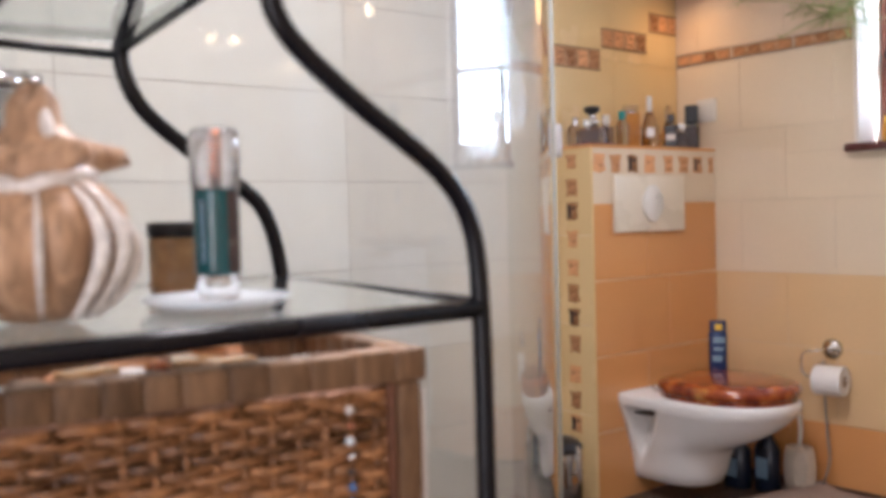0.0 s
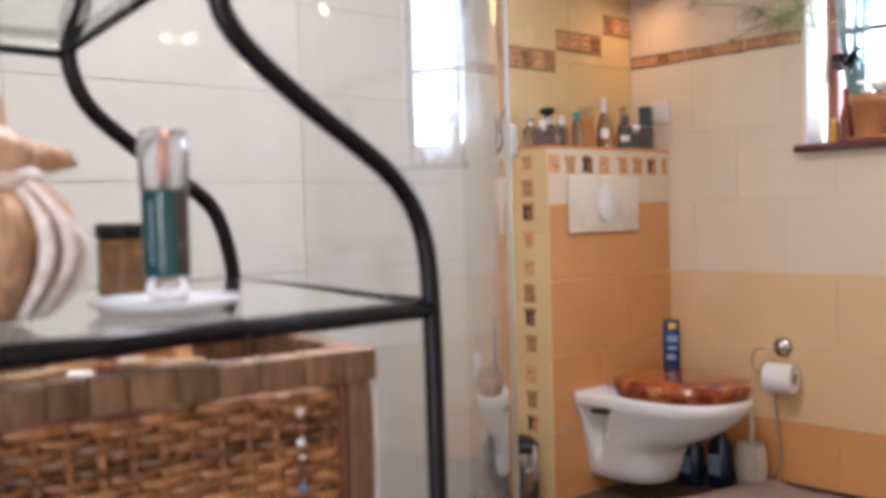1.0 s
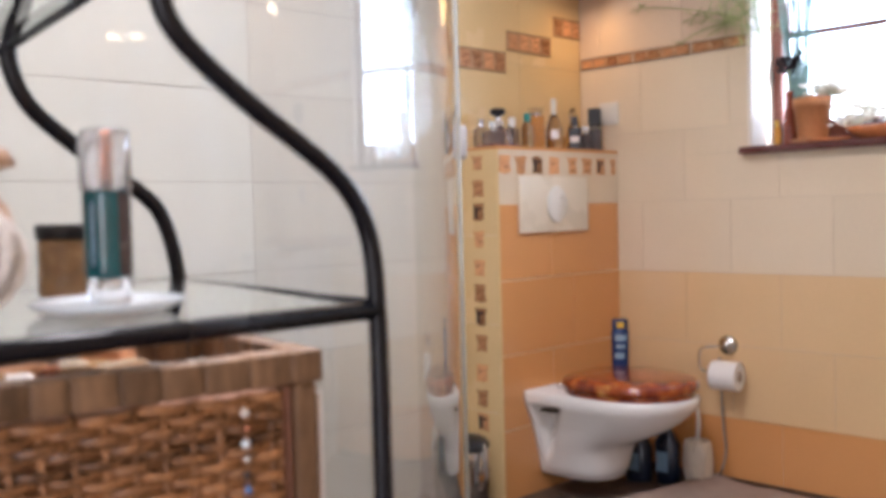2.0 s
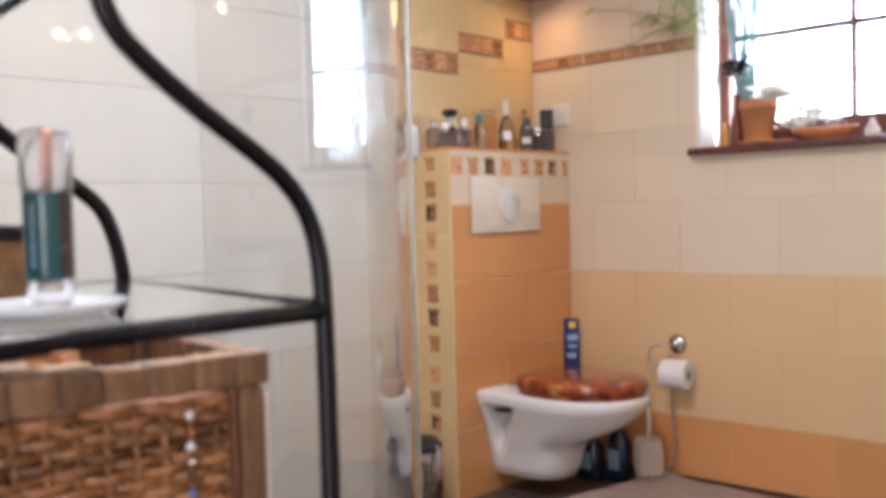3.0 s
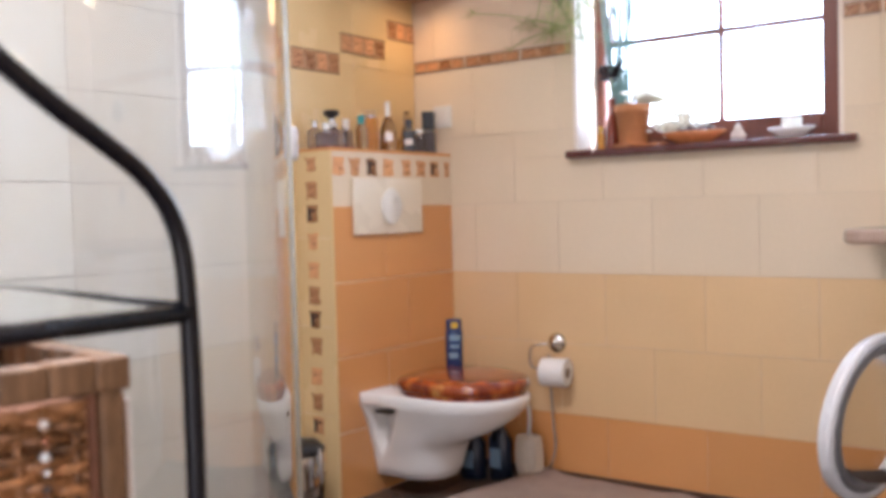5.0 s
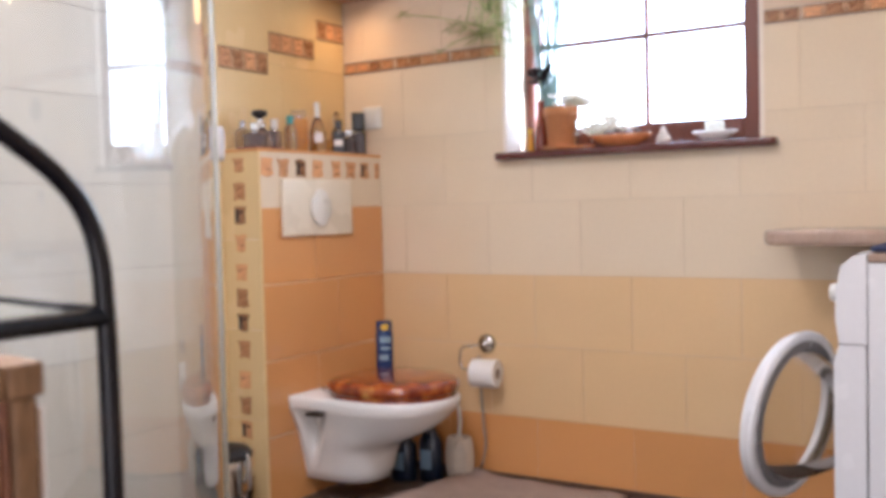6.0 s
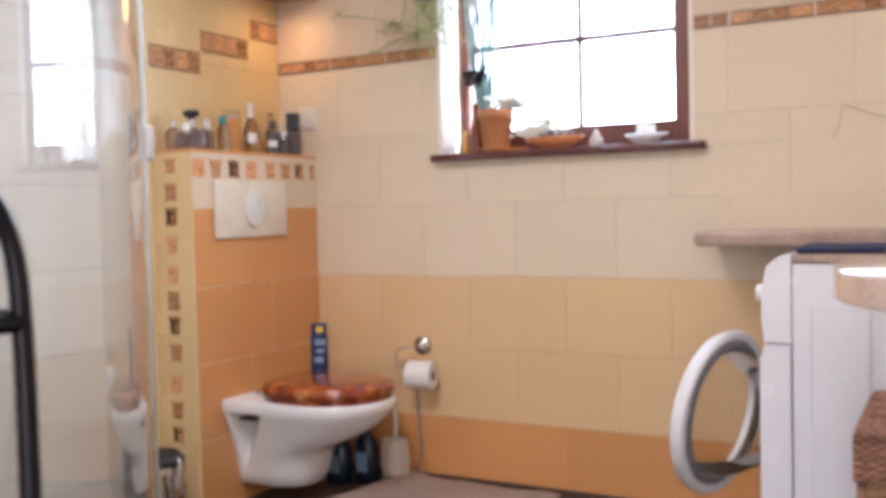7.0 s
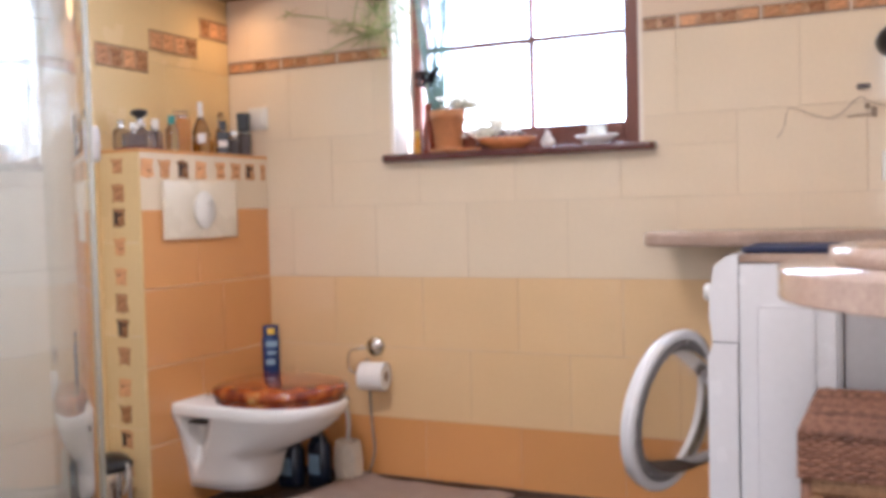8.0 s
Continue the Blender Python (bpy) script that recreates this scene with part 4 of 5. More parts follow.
ring = part("door_ring", on_door(lathe([(0.186, -0.030), (0.198, -0.036), (0.207, -0.032), (0.212, -0.022), (0.2105, -0.016), (0.2145, -0.012), (DR, -0.003), (0.215, 0.005), (0.207, 0.009),
                                        (0.193, 0.007), (0.188, 0.0), (0.186, -0.030)], 64)), enamel, wm, "thick white plastic door ring", smooth=True)
part("door_seal", on_door(lathe([(0.190, 0.002), (0.190, 0.008), (0.182, 0.012), (0.172, 0.010), (0.169, 0.002), (0.172, -0.004), (0.190, 0.002)], 64)), seal_grey, ring, "smooth grey rubber seal", smooth=True)
for k in range(7):
    a = radians(95 + 42 * k)
    part("door_screw", on_door(lathe([(0, 0.016), (0.004, 0.0155), (0.0055, 0.013)], 10, at=(0.181 * math.cos(a), 0.181 * math.sin(a), -0.003))), chrome, ring, smooth=True)
bowl_out = [(0.170, 0.004), (0.160, 0.030), (0.132, 0.070), (0.098, 0.108), (0.066, 0.136), (0.046, 0.148), (0.022, 0.153), (0, 0.154)]
bowl_in = [(0, 0.151), (0.021, 0.150), (0.0445, 0.1455), (0.064, 0.1338), (0.0957, 0.1065), (0.1295, 0.069), (0.1573, 0.0295), (0.1675, 0.004), (0.170, 0.004)]
bm = lathe(bowl_out + bowl_in, 64)
for v in bm.verts:
    v.co.y -= 0.30 * max(0.0, v.co.z - 0.006)
    v.co.x -= 0.22 * max(0.0, v.co.z - 0.006)
part("door_glass", on_door(bm), door_glass, ring, "clear bulging door glass", smooth=True)
part("door_hinge", box(-0.078, 0.004, 0.120, 0.145, 0.38, 0.47, 0.004), grey_panel, wm)

outline = [(1.515, 0.0), (1.492, -0.03), (1.49, -0.25), (1.505, -0.285), (1.54, -0.30), (RIGHT, -0.30), (RIGHT, 0.0)]
tagged(part("counter_shelf", slab([(x - 1.5, y) for x, y in outline], 0.853, 0.894, 0.012, 3), marble, loc=(1.5, -0.001, 0)), "beige stone shelf board with rounded corner", "shelf board")
tagged(part("folded_towel", box(-0.125, 0.125, -0.13, 0.13, 0, 0.0135, 0.005, 2), navy, loc=(1.935, -0.45, 0.851)), "folded navy cloth on the washing machine", "cloth")

cabinet = tagged(empty("base_cabinet", 2.28, -0.33, 0.0), "grey-white base cabinet next to the washing machine", "cabinet")
part("body", box(-0.238, 0.23, -0.29, 0.30, 0.06, 0.84, 0.004), grey_panel, cabinet)
part("plinth", box(-0.215, 0.23, -0.27, 0.30, 0.0, 0.06), black_plastic, cabinet)
part("door", box(-0.238, 0.228, -0.312, -0.292, 0.07, 0.835, 0.004), grey_panel, cabinet)

vanity = tagged(empty("washbasin", 2.46, -1.33, 0.015), "round beige stone washstand with a raised basin rim", "washbasin")
part("top", slab([(min(x, RIGHT - 2.46 - 0.001), y) for x, y in oval(0.0, 0.0, 0.475, 0.46, 64, 2.3)], 0.812, 0.856, 0.020, 6), basin_stone, vanity, smooth=True)
part("basin", lathe([(0.27, 0.855), (0.285, 0.868), (0.28, 0.884), (0.262, 0.888), (0.24, 0.875), (0.19, 0.79), (0.1, 0.76), (0.02, 0.755), (0, 0.755)], 40, at=(-0.12, 0.0, 0.0), squash=0.95), basin_stone, vanity, smooth=True)
part("trap", tube(curve_points([(-0.1, 0, 0.76), (-0.1, 0, 0.62), (-0.06, 0, 0.58), (0.0, 0, 0.62), (0.06, 0, 0.62)], 5), 0.018, 10), chrome, vanity, smooth=True)
part("bracket", box(-0.25, 0.058, 0.25, 0.27, 0.77, 0.808, 0.003), steel, vanity)
part("bracket", box(-0.25, 0.058, -0.27, -0.25, 0.77, 0.808, 0.003), steel, vanity)

# ---- woven hamper below the basin ----


def strand(points_fn, count, r, flat=0.55):
    return tube([points_fn(k / (count - 1)) for k in range(count)], r, 6, flat=flat)


hamper = tagged(empty("wicker_hamper", 2.235, -0.97, -0.0), "brown woven hamper with a lid under the basin", "hamper")
HX, HY = 0.225, 0.19
part("liner", box(-HX + 0.012, HX - 0.012, -HY + 0.012, HY - 0.012, 0.01, 0.47), wicker_dark, hamper)
rnd = random.Random(3)
for face, length in (("front", 2 * HX), ("left", 2 * HY)):
    for r in range(41):
        z = 0.012 + r * 0.0112
        phase = (r % 2) * math.pi

        def weave(s, face=face, length=length, z=z, phase=phase):
            w = 0.0022 * math.sin(s * length / 0.022 * math.pi + phase)
            a = -length / 2 + s * length
            return (a, -HY - w, z) if face == "front" else (-HX - w, a, z)
        part("cane", strand(weave, 90, 0.0074, 0.85), wicker_brown, hamper)
for x in (-HX, HX):
    for y in (-HY, HY):
        part("corner_post", tube([(x, y, 0.0), (x, y, 0.475)], 0.014, 8), wicker_brown, hamper, smooth=True)
lid = part("lid", box(-HX - 0.016, HX + 0.016, -HY - 0.016, HY + 0.016, 0.478, 0.564, 0.010, 3), wicker_dark, hamper)
for r in range(12):
    z = 0.481 + r * 0.0070
    for face, length in (("front", 2 * HX + 0.03), ("left", 2 * HY + 0.03)):
        def lidweave(s, face=face, length=length, z=z, r=r):
            w = 0.0018 * math.sin(s * length / 0.0125 * math.pi + (r % 2) * math.pi)
            a = -length / 2 + s * length
            return (a, -HY - 0.0145 - w, z) if face == "front" else (-HX - 0.0145 - w, a, z)
        part("lid_cane", strand(lidweave, 120, 0.0044, 0.9), wicker_lid, lid)
for r in range(46):
    y = -HY - 0.012 + r * (2 * HY + 0.024) / 45

    def topweave(s, y=y, r=r):
        return (-HX - 0.014 + s * (2 * HX + 0.028), y, 0.5630 + 0.0016 * math.sin(s * 38 * math.pi + (r % 2) * math.pi))
    part("lid_cane", strand(topweave, 120, 0.0045, 0.8), wicker_lid, lid)
for x0, x1, y0, y1 in ((-HX - 0.006, HX + 0.006, -HY - 0.012, -HY + 0.004), (-HX - 0.012, -HX + 0.004, -HY + 0.004, HY)):
    part("frame_beam", box(x0, x1, y0, y1, 0.448, 0.477, 0.006, 2), wicker_tan, hamper, "paler cane-wrapped beam")
for x, y in ((-HX + 0.012, -HY - 0.006), (-HX + 0.17, -HY - 0.006), (HX - 0.012, -HY - 0.006), (-HX - 0.006, HY - 0.012)):
    part("frame_post", box(x - 0.015, x + 0.015, y - 0.008, y + 0.008, 0.0, 0.447, 0.005, 2), wicker_tan, hamper)

# ---- loose fittings on the window wall ----
wire = tagged(empty("wall_cable", 2.0, 0.0, 1.22), "thin loose cable hanging along the tiles", "cable")
part("cable", tube(curve_points([(-0.172, -0.006, -0.063), (-0.152, -0.007, -0.035), (-0.142, -0.008, 0.014), (-0.12, -0.008, 0.02), (-0.04, -0.01, -0.012), (0.0, -0.01, -0.004), (0.05, -0.01, 0.04), (0.075, -0.01, 0.028), (0.13, -0.01, 0.008)], 6), 0.0012, 6), wire_grey, wire, smooth=True)
part("connector", box(0.065, 0.078, -0.014, -0.001, 0.008, 0.022, 0.002), wire_grey, wire)
part("connector", box(0.082, 0.095, -0.014, -0.001, -0.014, 0.012, 0.002), wire_grey, wire)
part("lead", tube([(0.02, -0.006, -0.012), (0.06, -0.008, -0.008), (0.085, -0.008, -0.006)], 0.0018, 6), wire_grey, wire)
hook = tagged(empty("black_wall_lamp", 2.16, 0.0, 1.41), "black rounded wall fitting above loose wires", "wall fitting")
sh = lathe([(0, 0.09), (0.03, 0.085), (0.055, 0.06), (0.066, 0.02), (0.068, 0.0), (0, 0.0)], 28)
for v in sh.verts:
    v.co = Vector((v.co.x, -v.co.z - 0.002, v.co.y * 0.75))
bmesh.ops.recalc_face_normals(sh, faces=sh.faces)
part("shade", sh, black_plastic, hook, smooth=True)
part("clip", box(-0.115, -0.08, -0.012, 0.0, -0.125, -0.112, 0.002), motif_dark, hook)
plug = tagged(empty("power_socket", 2.15, 0.0, 1.066), "white framed socket with dark insert", "socket")
part("frame", box(-0.042, 0.042, -0.012, 0.0, -0.042, 0.042, 0.004), plastic_white, plug)
part("insert", box(-0.028, 0.028, -0.015, -0.011, -0.028, 0.028, 0.003), can_blue, plug)

# ---- mirror lamp with three spots on the side wall ----
rail_lamp = tagged(empty("spot_rail", RIGHT, -0.47, 1.93), "wall lamp rail carrying three small warm spots", "lamp")
part("rail", tube([(-0.03, -0.33, 0.03), (-0.03, 0.33, 0.03)], 0.012, 10), chrome, rail_lamp, smooth=True)
part("mount", box(-0.03, 0.0, -0.05, 0.05, 0.0, 0.06, 0.004), chrome, rail_lamp)
for bx, by, bz in BULBS:
    c = (bx - RIGHT, by + 0.47, bz - 1.93)
    part("arm", tube([(-0.03, c[1], 0.03), (c[0] + 0.03, c[1], c[2] + 0.01)], 0.007, 8), chrome, rail_lamp, smooth=True)
    bm = bmesh.new()
    bmesh.ops.create_uvsphere(bm, u_segments=16, v_segments=10, radius=0.024, matrix=Matrix.Translation(c))
    part("bulb", bm, bulb_glow, rail_lamp, "glowing warm bulb", smooth=True)

# made-up lamp body, never in view, that goes with the overhead fill
opal = tagged(empty("added_ceiling_lamp", 0.98, -2.0, CEIL), "round white opal lamp, unseen, added for fill", "ceiling lamp")
part("base", lathe([(0, 0), (0.10, 0), (0.10, -0.03), (0, -0.03)], 28), plastic_white, opal, smooth=True)
part("shade", lathe([(0.10, -0.03), (0.27, -0.04), (0.305, -0.07), (0.29, -0.098), (0, -0.105)], 36), frost_glass, opal, "white opal glass shade", smooth=True)

# ---- iron shelf rack with glass shelves ----
rack = tagged(empty("iron_shelf_rack", 1.24, -2.75, 0.0), "black iron rack with curved sides and glass shelves", "shelf rack")
RX, RY = 1.24, -2.75
R = 0.0095


def side_curve(x):
    """One upright: straight to the shelf, then an S-bend inwards, mirrored at the far end."""
    base = [(-2.408, 0.0), (-2.408, 0.45), (-2.408, 0.80), (-2.410, 0.89), (-2.413, 0.930), (-2.420, 0.959), (-2.434, 0.986), (-2.460, 1.013), (-2.498, 1.039), (-2.536, 1.063), (-2.568, 1.085), (-2.597, 1.107),
            (-2.618, 1.128), (-2.629, 1.152), (-2.634, 1.20), (-2.632, 1.30), (-2.634, 1.45)]
    return [(x - RX, (y - RY), z) for y, z in base]


front = side_curve(1.420)
back = [(1.06 - RX, y - RY, z) for y, z in [(-2.424, 0.0), (-2.424, 0.45), (-2.424, 0.82), (-2.424, 0.905), (-2.444, 0.978), (-2.484, 1.016), (-2.544, 1.057), (-2.597, 1.102), (-2.617, 1.15), (-2.611, 1.188), (-2.598, 1.225), (-2.60, 1.32), (-2.60, 1.45)]]
for pts in (front, back):
    part("upright", tube(curve_points(pts, 6), R, 12), black_iron, rack, smooth=True)
    far = [(x, -y + 2 * (-2.73 - RY), z) for x, y, z in pts]
    part("upright", tube(curve_points(far, 6), R, 12), black_iron, rack, smooth=True)
fz, bz = 0.879, 0.896
y0, y1 = -2.412 - RY, -3.048 - RY
part("rail", tube([(0.18, y0, fz), (0.18, y1, fz)], R, 10), black_iron, rack, smooth=True)
part("rail", tube([(-0.18, y0 - 0.012, bz), (-0.18, y1 + 0.012, bz)], 0.005, 8), black_iron, rack, smooth=True)
part("rail", tube([(0.18, y0, fz + 0.006), (-0.18, y0 - 0.012, bz)], 0.005, 8), black_iron, rack, smooth=True)
part("rail", tube([(0.18, y1, fz + 0.006), (-0.18, y1 + 0.012, bz)], 0.005, 8), black_iron, rack, smooth=True)
bm = box(-0.174, 0.174, y1 + 0.006, y0 - 0.008, -0.0025, 0.0025, 0.001)
for v in bm.verts:
    v.co.z += fz + 0.003 + (bz - fz) * (0.18 - v.co.x) / 0.36
glass = part("glass_shelf", bm, shelf_glass, rack, "clear glass shelf pane")
glass.visible_shadow = False
for z in (0.52, 0.14):
    for x in (-0.18, 0.18):
        part("rail", tube([(x, y0, z), (x, y1, z)], R, 8), black_iron, rack, smooth=True)
    g = part("glass_shelf", box(-0.174, 0.174, y1 + 0.006, y0 - 0.006, z + 0.006, z + 0.011), shelf_glass, rack)
    g.visible_shadow = False
uz, uy0, uy1 = 1.162, -2.617 - RY, -2.845 - RY
part("rail", tube([(-0.18, uy0, uz - 0.005), (-0.18, uy1, uz)], 0.005, 8), black_iron, rack, smooth=True)
part("rail", tube([(0.18, -2.64 - RY, uz + 0.02), (0.18, uy1, uz + 0.02)], R, 8), black_iron, rack, smooth=True)
part("rail", tube([(-0.18, uy0, uz), (0.18, -2.64 - RY, uz + 0.02)], 0.005, 8), black_iron, rack, smooth=True)
bm = box(-0.176, 0.176, uy1, uy0, 0.0, 0.005, 0.001)
for v in bm.verts:
    v.co.z += uz + 0.006 + 0.02 * (v.co.x + 0.18) / 0.36
g = part("glass_shelf", bm, shelf_glass, rack)
g.visible_shadow = False


def shelf_z(x):
    return fz + 0.0056 + (bz - fz) * (1.42 - x) / 0.36


# glass dish, serum bottle, jar, shell vase
gd = tagged(empty("glass_dish", 1.31, -2.632, shelf_z(1.31) + 0.001), "shallow frosted glass dish on the glass shelf", "dish")
part("dish", lathe([(0, 0), (0.045, 0.0), (0.060, 0.004), (0.068, 0.011), (0.066, 0.012), (0.057, 0.007), (0.043, 0.004), (0, 0.004)], 36), frost_glass, gd, smooth=True)

serum = tagged(empty("serum_bottle", 1.275, -2.613, shelf_z(1.275) + 0.006), "teal cosmetic bottle with clear cap and copper tube", "bottle")
part("foot", lathe([(0, 0), (0.0195, 0.0), (0.0205, 0.003), (0.0205, 0.022), (0, 0.022)], 28), clear_cap, serum, smooth=True)
part("body", lathe([(0, 0.022), (0.0215, 0.022), (0.022, 0.025), (0.022, 0.100), (0.0215, 0.103), (0, 0.103)], 28), teal, serum, smooth=True)
part("cap", lathe([(0.0215, 0.103), (0.0235, 0.106), (0.0235, 0.150), (0.0225, 0.157), (0.019, 0.160), (0.0185, 0.157), (0.02, 0.148), (0.02, 0.106), (0.0215, 0.103)], 28), clear_cap, serum, "clear plastic cap", smooth=True)
part("pump", lathe([(0, 0.103), (0.0065, 0.103), (0.0065, 0.150), (0.005, 0.154), (0, 0.154)], 16), copper, serum, smooth=True)
part("dark_band", wrap_label(0.0224, radians(2), radians(40), 0.024, 0.101), motif_dark, serum)
part("print_bar", wrap_label(0.0223, radians(-64), radians(-57), 0.034, 0.092), label_pale, serum)

jar = tagged(empty("cosmetic_jar", 1.17, -2.61, shelf_z(1.17) + 0.001), "brown cosmetic jar with a black lid", "jar")
part("jar", lathe([(0, 0), (0.025, 0), (0.0265, 0.003), (0.0265, 0.055), (0.024, 0.058), (0, 0.058)], 28), jar_brown, jar, smooth=True)
part("lid", lathe([(0.0265, 0.0575), (0.028, 0.059), (0.028, 0.071), (0.027, 0.073), (0, 0.073)], 28), black_plastic, jar, "black screw lid", smooth=True)

# spiral sea shell used as an ornament
rnd = random.Random(11)
conch = tagged(empty("conch_shell", 1.30, -2.783, shelf_z(1.30) + 0.001), "large ribbed brown and white sea shell ornament", "sea shell")
bm = bmesh.new()
prof = [(0.0, 0.0), (0.03, 0.002), (0.055, 0.02), (0.072, 0.045), (0.076, 0.07), (0.068, 0.092), (0.052, 0.108), (0.040, 0.116), (0.050, 0.128), (0.046, 0.140), (0.030, 0.150), (0.024, 0.158), (0.022, 0.175), (0.013, 0.186), (0.0, 0.19)]
n, rings = 64, []
for i, (r, z) in enumerate(prof):
    ring = []
    for k in range(n):
        a = 6.28319 * k / n
        rib = 1 + (0.075 * math.sin(a * 9 + z * 26) if z < 0.11 else 0.0)
        spike = 1 + (0.75 * max(0.0, math.sin(a * 5 + 0.7)) ** 4 if 0.12 < z < 0.145 else 0.0)
        q = r * rib * spike
        ring.append(bm.verts.new((q * math.cos(a), 0.92 * q * math.sin(a), z + 0.006 * math.sin(a * 2) * min(1, z / 0.05))))
    rings.append(ring)
for a, b in zip(rings, rings[1:]):
    for k in range(n):
        bm.faces.new((a[k], a[(k + 1) % n], b[(k + 1) % n], b[k]))
bmesh.ops.remove_doubles(bm, verts=bm.verts, dist=0.0003)
bmesh.ops.recalc_face_normals(bm, faces=bm.faces)
part("shell_body", bm, shell_brown, conch, smooth=True)
for k, (a, hgt) in enumerate(((0.2, 0.105), (0.48, 0.11), (0.78, 0.1))):
    rib = [(0.078 * math.cos(a) * (1.02 - 0.35 * (s - 0.5) ** 2 * 4) * 1.0, 0.074 * math.sin(a + 0.25 * s) * (1.04 - 0.55 * (s - 0.45) ** 2 * 4), 0.004 + hgt * s) for s in [j / 8 for j in range(9)]]
    part("rib", tube(rib, [0.0025 + 0.004 * math.sin(math.pi * j / 8) for j in range(9)], 8), shell_white, conch, "chalky white raised rib", smooth=True)

collar = [(0.047 * math.cos(k * 0.19635), 0.044 * math.sin(k * 0.19635), 0.114 + 0.005 * math.sin(k * 0.59)) for k in range(32)]
part("collar", tube(collar, [0.0065 + 0.0022 * math.sin(k * 2.1) for k in range(32)], 10, True), shell_white, conch, "chalky white collar below the crown", smooth=True)
for a, hgt in ((-0.30, 0.102), (-0.95, 0.106)):
    rib = [((0.0765 * math.cos(a) * (1.02 - 0.35 * (s - 0.5) ** 2 * 4)), 0.0715 * math.sin(a) * (1.02 - 0.35 * (s - 0.5) ** 2 * 4), 0.006 + hgt * s) for s in [j / 8 for j in range(9)]]
    part("rib", tube(rib, [0.001 + 0.0025 * math.sin(math.pi * j / 8) for j in range(9)], 8), shell_white, conch, smooth=True)
spire = [(0.012, 0.0, 0.118), (0.030, 0.004, 0.140), (0.016, 0.002, 0.172)]
part("rib", tube(curve_points(spire, 4), 0.006, 8), shell_white, conch, smooth=True)

# ---- storage basket on the rack's lower shelf ----
basket = tagged(empty("wicker_basket", 1.235 - 0.035, -2.700 + 0.022, 0.531, -8.0), "open woven wicker basket with wrapped rim, filled", "basket")
BX0, BX1, BY0, BY1, BH = -0.10, 0.143, -0.31, 0.243, 0.302
part("lining", box(BX0 + 0.016, BX1 - 0.016, BY0 + 0.016, BY1 - 0.016, 0.004, 0.27), brown_cloth, basket, "brown cloth lining")
rows = 28
STAKE = 0.0262
rnd = random.Random(31)
for r in range(rows):
    z = 0.006 + r * 0.0098
    for face in ("front", "side"):
        length = (BY1 - BY0) if face == "front" else (BX1 - BX0)
        lift, sag = rnd.uniform(-0.0012, 0.0012), rnd.uniform(0, 6.28)

        def cane(s, face=face, length=length, z=z, r=r, lift=lift, sag=sag):
            w = 0.0042 * math.sin(s * length / STAKE * math.pi + (r % 2) * math.pi)
            zz = z + lift + 0.0014 * math.sin(s * 23 + sag) + 0.0006 * math.sin(s * 71 + 2 * sag)
            return (BX1 + w - 0.008, BY0 + s * length, zz) if face == "front" else (BX0 + s * length, BY1 + w - 0.008, zz)
        part("cane", strand(cane, 150 if face == "front" else 70, 0.0058, 0.72), wicker, basket, smooth=True)
y = BY0 + 0.5 * STAKE
while y < BY1 - 0.03:
    part("stake", tube([(BX1 - 0.0065 + 0.001 * math.sin(9 * y), y + 0.0015 * math.sin(40 * z), z) for z in (0.0, 0.07, 0.14, 0.21, 0.275)], 0.0030 + rnd.uniform(-0.0004, 0.0006), 6), wicker, basket, smooth=True)
    y += STAKE
for y in (BY1 - 0.010, BY0 + 0.01):
    part("corner_wrap", box(BX1 - 0.022, BX1 + 0.006, y - 0.014, y + 0.014, 0.0, 0.280, 0.006, 2), wicker_rim, basket)
    part("corner_edge", box(BX1 - 0.004, BX1 + 0.008, y - 0.022, y - 0.016, 0.0, 0.280, 0.002), wicker_dark, basket)
y = BY0 - 0.006
rnd = random.Random(8)
while y < BY1 + 0.002:
    w = rnd.uniform(0.032, 0.044)
    hi = min(y + w, BY1 + 0.008)
    part("rim_wrap", box(BX1 - 0.020, BX1 + 0.010 + rnd.uniform(-0.001, 0.001), y + 0.0003, hi - 0.0003, 0.280, 0.312 + rnd.uniform(-0.0008, 0.0008), 0.003, 2), wicker_rim, basket, smooth=True)
    y = hi if hi < BY1 + 0.008 else 9
x = BX0
while x < BX1 - 0.021:
    w = rnd.uniform(0.03, 0.042)
    hi = min(x + w, BX1 - 0.021)
    part("rim_wrap", box(x + 0.0006, hi - 0.0006, BY1 - 0.018, BY1 + 0.008, 0.280, 0.312, 0.003, 2), wicker_rim, basket, smooth=True)
    x = hi if hi < BX1 - 0.022 else 9
y = BY0
while y < BY1 - 0.02:
    hi = min(y + rnd.uniform(0.032, 0.044), BY1 - 0.019)
    part("rim_wrap", box(BX0 - 0.010, BX0 + 0.016, y + 0.0003, hi - 0.0003, 0.280, 0.312, 0.003, 2), wicker_rim, basket)
    y = hi if hi < BY1 - 0.02 else 9
part("back_panel", box(BX0 - 0.006, BX0 + 0.006, BY0, BY1, 0.0, 0.27, 0.002), wicker_dark, basket)
part("beaded_edge", tube([(BX1 - 0.004, BY1 + 0.009, 0.0), (BX1 - 0.004, BY1 + 0.009, 0.15), (BX1 - 0.004, BY1 + 0.009, 0.268)], 0.0035, 8), lining, basket, "white piping on the corner")
